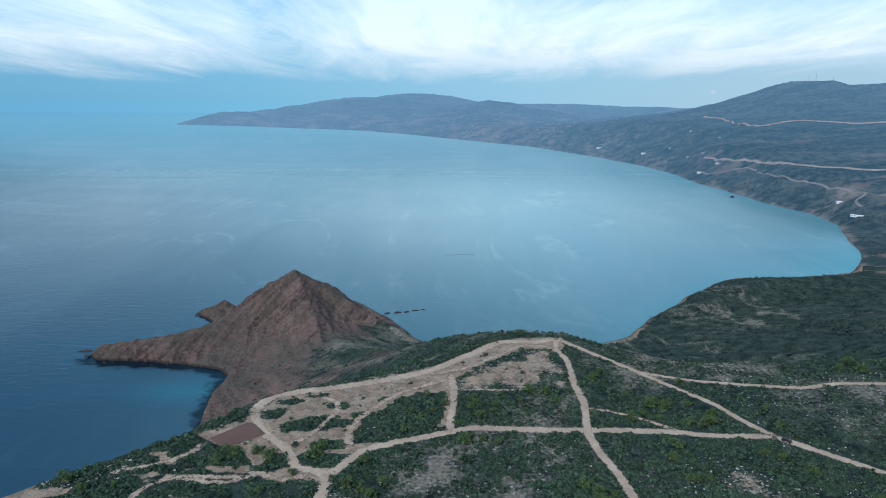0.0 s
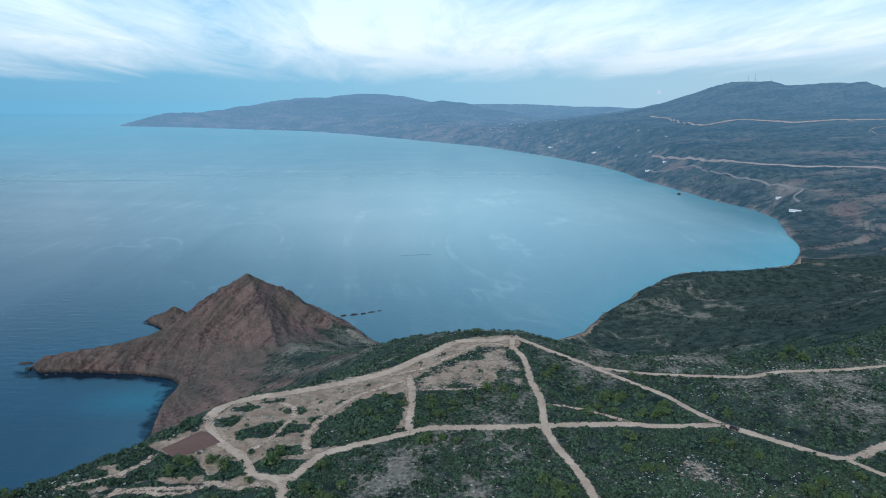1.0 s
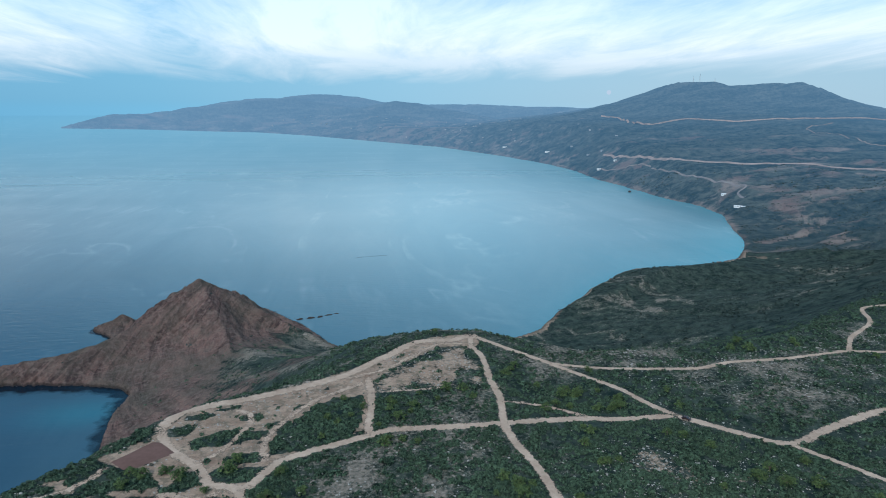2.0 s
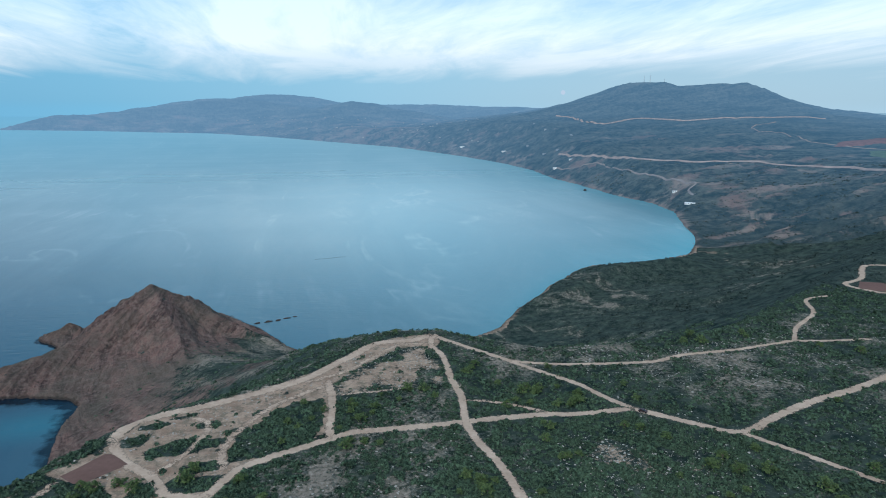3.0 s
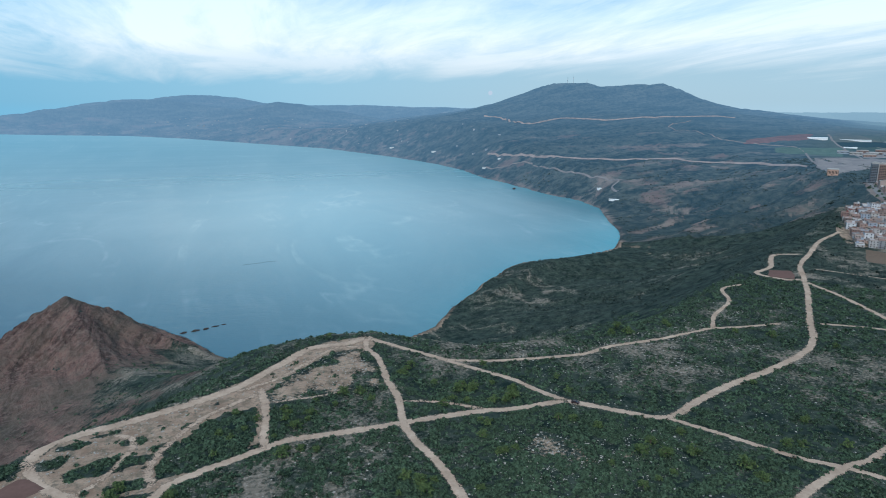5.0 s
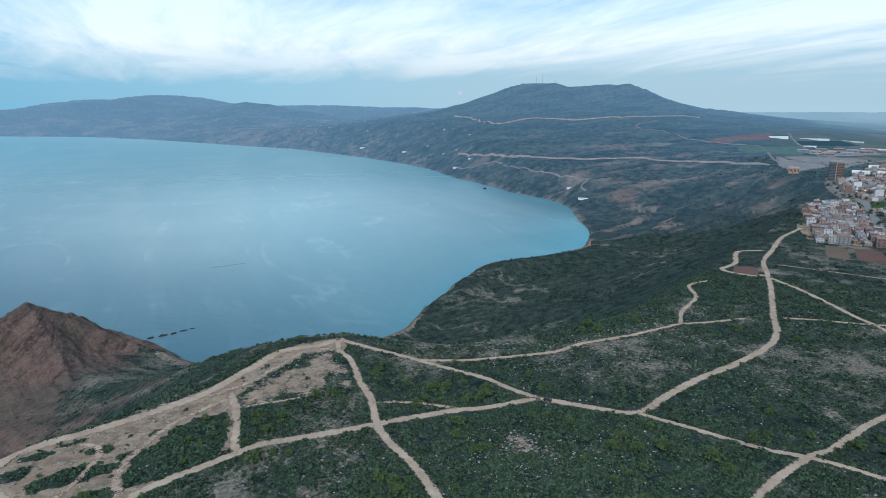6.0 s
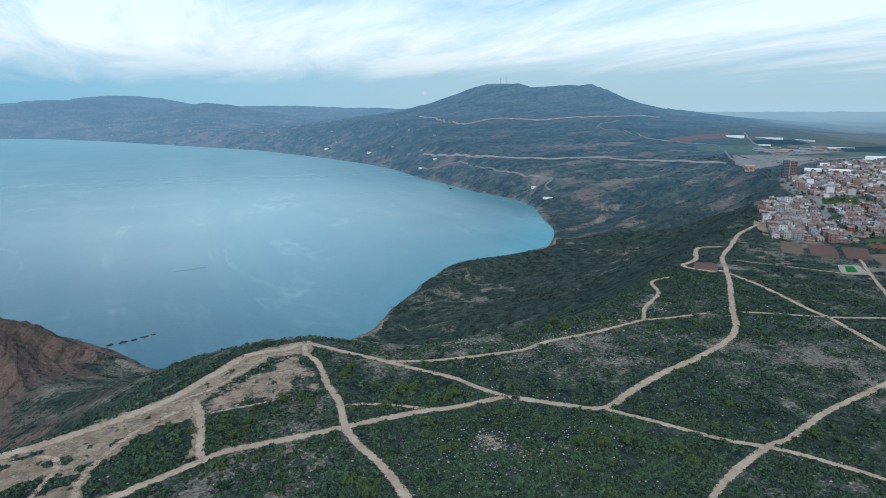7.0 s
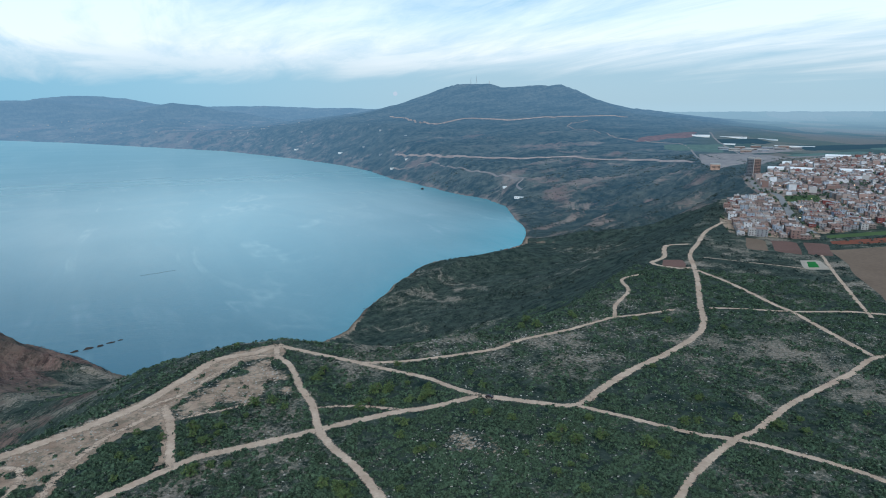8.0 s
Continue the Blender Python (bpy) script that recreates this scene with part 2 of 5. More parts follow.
def water_material(name, airy=False):
    m, n = material(name)
    place = n.add("NewGeometry").outputs["Position"]
    shore = n.add("Attribute", attribute_name="shallow").outputs["Fac"]
    drift = n.add("Mapping", inputs={"Rotation": (0, 0, 0.5), "Scale": (0.25, 1.0, 1.0)}, links={"Vector": place}).outputs[0]
    slicks = n.noise(drift, 0.004, 3, 0.5, 2.0)
    # short wind waves over a longer swell
    ripple = n.add("Mapping", inputs={"Rotation": (0, 0, 0.30), "Scale": (0.30, 1.0, 1.0)}, links={"Vector": place}).outputs[0]
    chop = n.math("ADD", n.math("MULTIPLY", n.noise(ripple, 0.34, 4, 0.6, 0.4), 0.4), n.noise(ripple, 0.15, 3, 0.55, 0.6))
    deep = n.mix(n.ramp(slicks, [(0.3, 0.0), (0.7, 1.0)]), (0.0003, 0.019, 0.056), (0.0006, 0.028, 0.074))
    # paler shelf water, with mirrored cloud brightness painted into its colour
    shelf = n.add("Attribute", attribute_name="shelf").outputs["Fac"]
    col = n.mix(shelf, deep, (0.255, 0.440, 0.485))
    col = n.mix(shore, col, (0.035, 0.295, 0.365))
    # the cliffs' dark reflection, painted on the water along the shore
    cliff_reflection = n.add("Attribute", attribute_name="cliff_reflection").outputs["Fac"]
    col = n.mix(n.ramp(n.math("ADD", cliff_reflection, n.math("MULTIPLY", n.math("SUBTRACT", n.noise(place, 0.05, 5, 0.65), 0.5), 0.9)), [(0.40, 0.0), (0.62, 0.94)]), col, (0.001, 0.007, 0.016))
    # pale slicks drift in long curved lines; broad patches are painted cloud glitter
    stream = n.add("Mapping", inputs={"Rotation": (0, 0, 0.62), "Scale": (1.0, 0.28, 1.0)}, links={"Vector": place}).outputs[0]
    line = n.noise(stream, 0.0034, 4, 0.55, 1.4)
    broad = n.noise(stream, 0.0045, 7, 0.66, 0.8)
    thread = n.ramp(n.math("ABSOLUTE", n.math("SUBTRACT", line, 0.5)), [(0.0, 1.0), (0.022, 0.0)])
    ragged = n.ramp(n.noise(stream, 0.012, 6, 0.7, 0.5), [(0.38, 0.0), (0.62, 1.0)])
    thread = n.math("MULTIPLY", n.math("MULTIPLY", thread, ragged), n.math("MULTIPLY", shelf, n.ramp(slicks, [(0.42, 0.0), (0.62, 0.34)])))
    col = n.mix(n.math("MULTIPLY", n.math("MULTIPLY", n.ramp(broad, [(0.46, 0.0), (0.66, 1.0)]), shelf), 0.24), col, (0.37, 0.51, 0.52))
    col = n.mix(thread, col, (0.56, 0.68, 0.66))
    chopped = n.add("Attribute", attribute_name="chop").outputs["Fac"]
    rough = n.math("ADD", n.math("MULTIPLY", n.ramp(slicks, [(0.42, 1.0), (0.62, 0.0)]), 0.04), n.math("ADD", n.math("MULTIPLY", chopped, 0.22), 0.09))
    bump = n.add("Bump", inputs={"Distance": 0.36}, links={"Height": chop, "Strength": n.math("ADD", n.math("MULTIPLY", n.math("POWER", n.math("SUBTRACT", 1.0, chopped), 3.5), 0.95), 0.0)}).outputs[0]
    b = n.add("BsdfPrincipled", inputs={"IOR": 1.33, "Specular IOR Level": 0.17, "Specular Tint": (0.15, 0.84, 1.0, 1)}, links={"Base Color": col, "Roughness": rough, "Normal": bump})
    shader = b.outputs[0]
    # haze laid over the far water as emission in the horizon's colour
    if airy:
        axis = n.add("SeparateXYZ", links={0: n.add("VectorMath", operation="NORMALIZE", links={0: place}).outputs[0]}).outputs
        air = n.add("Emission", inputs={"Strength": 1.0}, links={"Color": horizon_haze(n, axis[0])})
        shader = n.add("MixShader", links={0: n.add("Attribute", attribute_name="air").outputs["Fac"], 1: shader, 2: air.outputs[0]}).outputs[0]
    done(n, shader)
    return m


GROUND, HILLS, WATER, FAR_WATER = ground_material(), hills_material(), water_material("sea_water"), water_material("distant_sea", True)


def track_material():
    """Pale trodden dirt that thins out over its ragged edges."""
    m, n = material("pale_dirt")
    place = n.add("NewGeometry").outputs["Position"]
    core = n.add("Attribute", attribute_name="core").outputs["Fac"]
    big, small = n.noise(place, 0.07, 4), n.noise(place, 0.6, 6, 0.68)
    f = n.math("ADD", n.math("MULTIPLY", big, 0.55), n.math("MULTIPLY", small, 0.45))
    col = n.mix(n.ramp(f, [(0.35, 0.0), (0.65, 1.0)]), (0.30, 0.222, 0.165), (0.50, 0.390, 0.300))
    body = surface(n, col, 0.95, small, 0.3, 0.6, 0.05)
    worn = n.math("ADD", core, n.math("MULTIPLY", n.math("SUBTRACT", n.math("ADD", n.noise(place, 1.3, 4, 0.7), n.noise(place, 0.28, 5, 0.65)), 1.0), 1.9))
    holes = n.add("BsdfTransparent")
    done(n, n.add("MixShader", links={0: n.ramp(worn, [(0.26, 0.0), (0.62, 1.0)]), 1: holes.outputs[0], 2: body}).outputs[0])
    return m


TRACK = track_material()


ASPHALT = plain_material("worn_asphalt", (0.20, 0.20, 0.20), 0.9, 8.0, 0.2, 0.2)


def leaf_material(name, dark, light, vary=True):
    m, n = material(name)
    place = n.add("NewGeometry").outputs["Position"]
    rnd = n.add("NewGeometry").outputs["Random Per Island"]
    fine = n.noise(place, 3.0, 4, 0.7)
    stand = n.noise(place, 0.035, 3, 0.5)
    f = n.math("ADD", n.math("MULTIPLY", rnd, 0.75), n.math("ADD", n.math("MULTIPLY", fine, 0.35), n.math("MULTIPLY", stand, 0.35)))
    col = n.mix(n.ramp(f, [(0.25, 0.0), (1.1, 1.0)]), dark, light)
    done(n, surface(n, col, 0.8, fine, 0.5, 0.9, 0.15))
    return m


SCRUB = leaf_material("scrub_leaves", (0.002, 0.009, 0.007), (0.088, 0.140, 0.084))
# bushes of the slopes, their green shifted to blue for haze
HAZED_SCRUB = leaf_material("hazed_scrub", (0.010, 0.023, 0.022), (0.058, 0.082, 0.072))
GREY_SCRUB = leaf_material("grey_scrub", (0.045, 0.058, 0.050), (0.190, 0.208, 0.172))
CROWN = leaf_material("juniper_leaves", (0.030, 0.056, 0.022), (0.120, 0.170, 0.062))
BARK = plain_material("grey_bark", (0.13, 0.105, 0.085), 0.9, 0.5)
PALE_ROCK = plain_material("pale_limestone", (0.34, 0.325, 0.29), 0.9, 1.0, 0.3)
DARK_ROCK = plain_material("wet_dark_rock", (0.05, 0.042, 0.038), 0.5, 2.0, 0.3)
RED_EARTH = plain_material("red_earth", (0.138, 0.085, 0.072), 0.95, 14.0, 0.22, 0.05)
BROWN_FIELD = plain_material("ploughed_brown_earth", (0.155, 0.115, 0.086), 0.95, 20.0, 0.22, 0.05)
RED_FIELD = plain_material("ploughed_red_earth", (0.16, 0.062, 0.042), 0.95, 20.0, 0.2, 0.05)
GREEN_FIELD = plain_material("green_crop", (0.060, 0.095, 0.040), 0.95, 20.0, 0.25, 0.05)
TURF = plain_material("artificial_turf", (0.018, 0.140, 0.030), 0.9, 6.0, 0.15, 0.1)
PALE_GRAVEL = plain_material("pale_gravel", (0.34, 0.30, 0.25), 0.95, 8.0, 0.25, 0.05)
WHITE_PAINT = plain_material("white_paint", (0.78, 0.78, 0.76), 0.6, 2.0, 0.06)
CONCRETE = plain_material("grey_concrete", (0.36, 0.35, 0.33), 0.9, 3.0, 0.15)
WHITE_SHEET = plain_material("white_sheet_roof", (0.72, 0.74, 0.74), 0.5, 6.0, 0.08)
STEEL = plain_material("galvanised_steel", (0.42, 0.43, 0.44), 0.5, 1.0, 0.1)


def house_material(name, stops):
    """Render and bare brick of many tints, one to a house."""
    m, n = material(name)
    place = n.add("TexCoord").outputs["Object"]
    rnd = n.add("ObjectInfo").outputs["Random"]
    node = n.add("ValToRGB", links={0: rnd})
    node.color_ramp.interpolation = "CONSTANT"
    while len(node.color_ramp.elements) < len(stops):
        node.color_ramp.elements.new(0.5)
    for e, (p, c) in zip(node.color_ramp.elements, stops):
        e.position, e.color = p, (*c, 1)
    stain = n.noise(place, 0.5, 5, 0.6)
    grain = n.noise(place, 5.0, 4, 0.6)
    col = n.mix(n.math("MULTIPLY", n.ramp(stain, [(0.45, 0.0), (0.75, 1.0)]), 0.35), node.outputs[0], (0.16, 0.14, 0.12))
    done(n, surface(n, col, 0.9, grain, 0.05, 0.4, 0.15))
    return m


def far_house_material():
    m, n = material("town_walls")
    place = n.add("TexCoord").outputs["Object"]
    rnd = n.add("NewGeometry").outputs["Random Per Island"]
    node = n.add("ValToRGB", links={0: rnd})
    node.color_ramp.interpolation = "CONSTANT"
    tints = TINTS + [(0.93, (0.66, 0.67, 0.68))]
    while len(node.color_ramp.elements) < len(tints):
        node.color_ramp.elements.new(0.5)
    for e, (p, c) in zip(node.color_ramp.elements, tints):
        e.position, e.color = p, (*c, 1)
    stain = n.noise(place, 0.25, 5, 0.6)
    col = n.mix(n.math("MULTIPLY", n.ramp(stain, [(0.45, 0.0), (0.75, 1.0)]), 0.35), node.outputs[0], (0.16, 0.14, 0.12))
    done(n, surface(n, col, 0.9, stain, 0.1, 0.3, 0.15))
    return m


TINTS = [(0.0, (0.25, 0.185, 0.165)), (0.13, (0.34, 0.275, 0.245)), (0.26, (0.215, 0.140, 0.122)), (0.38, (0.40, 0.385, 0.37)), (0.50, (0.24, 0.245, 0.255)),
         (0.60, (0.33, 0.235, 0.20)), (0.72, (0.55, 0.56, 0.57)), (0.80, (0.16, 0.13, 0.12)), (0.87, (0.20, 0.06, 0.055)), (0.895, (0.30, 0.34, 0.39))]
HOUSE_WALL = house_material("house_render", TINTS)
HOUSE_ROOF = house_material("roof_screed", [(0.0, (0.23, 0.195, 0.175)), (0.25, (0.31, 0.285, 0.265)), (0.5, (0.17, 0.125, 0.11)), (0.7, (0.26, 0.17, 0.14)), (0.85, (0.42, 0.42, 0.42))])
FAR_WALL = far_house_material()
ORANGE_WALL = plain_material("orange_render", (0.43, 0.28, 0.21), 0.9, 3.0, 0.12)
RED_BROWN_WALL = plain_material("red_brown_render", (0.23, 0.150, 0.125), 0.9, 3.0, 0.12)
GREY_BLUE_WALL = plain_material("grey_blue_render", (0.14, 0.155, 0.175), 0.9, 3.0, 0.15)


def glass_dark():
    m, n = material("window_glass")
    place = n.add("TexCoord").outputs["Object"]
    col = n.mix(n.noise(place, 0.8, 2), (0.02, 0.025, 0.03), (0.05, 0.055, 0.06))
    done(n, surface(n, col, 0.12, None, 1, 1, 0.5))
    return m


GLASS = glass_dark()


def glow(name, colour, strength):
    m, n = material(name)
    done(n, n.add("Emission", inputs={"Color": (*colour, 1), "Strength": strength}).outputs[0])
    return m


LAMP_GLOW = glow("lamp_glow", (1.0, 0.62, 0.25), 9.0)
MOON_GLOW = glow("moonlit_disc", (0.56, 0.63, 0.70), 0.92)
CAR_PAINT = plain_material("dark_red_car_paint", (0.045, 0.018, 0.015), 0.3, 1.0, 0.08, 0.5)
FLOAT_GREY = plain_material("faded_grey_floats", (0.09, 0.12, 0.14), 0.8, 1.0, 0.2)
RUBBER = plain_material("tyre_rubber", (0.02, 0.02, 0.02), 0.9, 0.2, 0.2)


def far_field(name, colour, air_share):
    """A plot on the plain, its evening haze mixed in as blue emission, as on the hills."""
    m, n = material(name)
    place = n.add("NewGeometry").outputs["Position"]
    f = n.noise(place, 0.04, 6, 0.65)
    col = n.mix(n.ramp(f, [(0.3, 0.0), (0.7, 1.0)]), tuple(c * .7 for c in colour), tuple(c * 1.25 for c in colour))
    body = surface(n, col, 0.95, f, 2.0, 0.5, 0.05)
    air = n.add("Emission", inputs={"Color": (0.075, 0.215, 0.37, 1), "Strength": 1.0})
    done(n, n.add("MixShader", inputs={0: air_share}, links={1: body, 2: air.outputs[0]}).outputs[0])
    return m


# the last number is the share of haze emission
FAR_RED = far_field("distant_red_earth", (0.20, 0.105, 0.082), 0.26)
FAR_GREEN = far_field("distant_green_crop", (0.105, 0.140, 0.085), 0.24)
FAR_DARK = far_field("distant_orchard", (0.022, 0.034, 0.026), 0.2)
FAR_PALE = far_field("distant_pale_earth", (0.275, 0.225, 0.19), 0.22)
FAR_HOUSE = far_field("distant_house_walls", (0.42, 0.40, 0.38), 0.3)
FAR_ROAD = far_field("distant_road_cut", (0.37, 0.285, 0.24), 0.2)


# ---- the lie of the land: coast, plateau rim, ridges ----
EYE_Z = 240.0

NEAR_COAST = [(-300, -3000), (-290, -200), (-262, 150), (-236, 285), (-200, 340), (-180, 400), (-187, 440), (-195, 486),
              (-194, 522), (-206, 538), (-243, 550), (-289, 556), (-335, 559), (-345, 570), (-305, 588), (-262, 622),
              (-258, 664), (-272, 682), (-288, 692), (-286, 708), (-266, 716), (-225, 728), (-170, 762), (-110, 745), (-62, 680), (-30, 618), (0, 585), (50, 562),
              (110, 578), (165, 606), (200, 628), (214, 648), (236, 682), (303, 755), (378, 835), (428, 869), (469, 869),
              (520, 864), (583, 893), (614, 902)]
FAR_COAST = [(689, 990), (729, 1057), (776, 1166), (851, 1319), (875, 1457), (850, 1608), (857, 1885), (846, 2029), (877, 2398),
             (860, 2717), (773, 3194), (558, 4005), (115, 4849), (-386, 5810), (-946, 6629), (-1538, 6994), (-2358, 7625),
             (-3020, 7932), (-3404, 8086), (-3600, 8500), (-2500, 11000), (3000, 22000), (9000, 40000), (60000, 40000),
             (60000, -3000)]
RIM_NEAR = [(-190, -3000), (-180, -200), (-172, 120), (-161, 200), (-148, 213), (-133, 225), (-110, 248), (-93, 275), (-75, 291),
            (-31, 309), (4, 340), (25, 372), (50, 378), (78, 373), (104, 352), (133, 330), (171, 327), (216, 330), (268, 338),
            (335, 366), (374, 395), (442, 431), (517, 481), (633, 537), (734, 606), (837, 668), (924, 676)]
RIM_FAR = [(1077, 823), (1168, 966), (1285, 1116), (1400, 1300), (1420, 1650), (1350, 2000), (1350, 2600), (1350, 3300),
           (1100, 4300), (600, 5300), (0, 6200), (-700, 7200), (-1900, 8100), (-2700, 8500), (-2200, 11000), (3000, 21800),
           (9000, 39500), (59000, 39500), (59000, -3000)]

# crests: x, y, height
PEAK_LEFT = [(-166, 670, 63), (-188, 654, 50), (-208, 635, 34), (-233, 602, 24.5), (-250, 589, 22), (-268, 576, 21), (-331, 566, 13)]
PEAK_RIGHT = [(-166, 670, 63), (-141, 667, 49), (-115, 662, 35), (-83, 650, 21), (-51, 633, 9), (-28, 614, 3)]
PEAK_NECK = [(-166, 670, 63), (-130, 600, 32), (-105, 520, 24), (-80, 440, 34), (-55, 380, 60), (-40, 330, 92)]
OUTCROP = [(-250, 703, 14), (-259, 702, 16), (-267, 697, 14), (-278, 694, 9)]
COAST_ROAD = [(976, 2334), (963, 2139), (989, 1871), (1029, 1750), (1096, 1687), (1179, 1648), (1233, 1573), (1301, 1520), (1340, 1438), (1378, 1339), (1320, 1150)]
MOUNTAIN_ROAD = [(1328, 3246), (1387, 3186), (1301, 2817), (1323, 2643), (1473, 2728), (1554, 2729), (1590, 2628), (1636, 2524), (1729, 2519), (1816, 2502), (1924, 2468), (2190, 2575), (2430, 2583)]
SPUR_HILL = [(300, 690, 18), (360, 735, 24), (430, 775, 28), (520, 780, 30)]
# far crests: bearing (degrees clockwise from north), range, depression below the eye's level
CAPE = [(-22.8, 8500, 1.57), (-21.2, 8800, .73), (-19.6, 8950, .44), (-16.7, 8900, .62), (-14.8, 8700, .32), (-12.1, 8400, .01),
        (-10.4, 8200, -.58), (-6.9, 7800, -1.11), (-5.4, 7600, -.92), (-2.0, 7400, -.3)]
TABLELAND = [(-8, 9800, -.8), (-5.4, 9700, -.95), (-3.4, 9500, -1.14), (-1.3, 9500, -1.2), (.7, 9500, -1.02), (2.5, 9500, -.64),
             (6, 9500, -.3), (10.8, 9500, -.36), (13.7, 9200, -.23), (17, 9000, -.15), (20.2, 8500, -.06), (24, 8000, 0.0)]
SHOULDER = [(2.6, 6500, -.5), (4.0, 6500, -.71), (5.8, 6500, -.52), (7.3, 6500, -.2), (9.0, 6500, .2)]
MOUNTAIN = [(20.5, 5600, .1), (22.2, 5300, -.16), (23.7, 4900, -.65), (25.7, 4500, -1.19), (26.9, 4250, -1.78), (28.5, 4100, -2.3), (30.8, 4100, -2.25),
            (32.7, 4150, -2.0), (34.3, 4150, -2.08), (37.5, 4200, -2.06), (38.8, 4300, -1.59), (40.3, 4400, -.86),
            (42.7, 4600, -.12), (45, 5000, .13), (47.4, 5600, .52), (50, 6500, .85)]
FOOTHILL = [(20, 4300, 1.3), (23, 3800, .9), (26, 3500, .7), (30, 3350, .55), (36, 3300, .5), (41, 3500, .6), (45, 4000, .9)]


# the built-up ground of the town
TOWN = [(600, 463), (664, 532), (722, 575), (830, 650), (905, 655), (965, 705), (1060, 800), (1150, 875), (1215, 872), (1500, 1015), (1800, 1085),
        (2250, 1030), (2250, 560), (1250, 330), (905, 350), (830, 398), (690, 418), (664, 400)]


def bearing_crest(rows):
    return [(r * math.sin(radians(a)), r * math.cos(radians(a)), EYE_Z - r * math.tan(radians(d))) for a, r, d in rows]


def near_line(x, y, line, closed=False):
    """Distance to a polyline, and its third column at the nearest place."""
    pts = np.array(line, float)
    if closed:
        pts = np.vstack([pts, pts[:1]])
    best, val = np.full(x.shape, 1e18), np.zeros(x.shape)
    for a, b in zip(pts[:-1], pts[1:]):
        e = b - a
        s = np.clip(((x - a[0]) * e[0] + (y - a[1]) * e[1]) / (e[0] ** 2 + e[1] ** 2), 0, 1)
        d = (x - a[0] - s * e[0]) ** 2 + (y - a[1] - s * e[1]) ** 2
        m = d < best
        best = np.where(m, d, best)
        if len(a) > 2:
            val = np.where(m, a[2] + s * e[2], val)
    return np.sqrt(best), val


def inside(x, y, line):
    odd = np.zeros(x.shape, bool)
    for (ax, ay), (bx, by) in zip(line, line[1:] + line[:1]):
        if ay != by:
            odd ^= ((ay > y) != (by > y)) & (x < (bx - ax) * (y - ay) / (by - ay) + ax)
    return odd


def wave_noise(x, y, size, octaves=4, seed=0, rough=0.5):
    """Smooth value noise over the plan, about -1 to 1."""
    out, amp, total = np.zeros(x.shape), 1.0, 0.0
    for k in range(octaves):
        u, v = x / size * 2 ** k + 17.3 * k, y / size * 2 ** k - 9.1 * k
        i, j = np.floor(u), np.floor(v)
        fu, fv = u - i, v - j
        fu, fv = fu * fu * (3 - 2 * fu), fv * fv * (3 - 2 * fv)

        def h(a, b):
            n = np.sin(a * 127.1 + b * 311.7 + seed * 74.7 + k * 13.7) * 43758.5453
            return (n - np.floor(n)) * 2 - 1
        out += amp * ((h(i, j) * (1 - fu) + h(i + 1, j) * fu) * (1 - fv) + (h(i, j + 1) * (1 - fu) + h(i + 1, j + 1) * fu) * fv)
        total += amp
        amp *= rough
    return out / total


def smooth_max(a, b, k):
    h = np.clip(0.5 + 0.5 * (a - b) / k, 0, 1)
    return b + (a - b) * h + k * h * (1 - h)


def rib_crests(x, y):
    """Ribs that run down the far slope towards the bay: 1 on their crests."""
    w = wave_noise(x, y, 130, 3, 63)
    return 1 - 2.3 * np.abs(wave_noise(x * .27 + 16 * w, y + 34 * w, 95, 4, 64, .58))


COAST, RIM = NEAR_COAST + FAR_COAST, RIM_NEAR + RIM_FAR


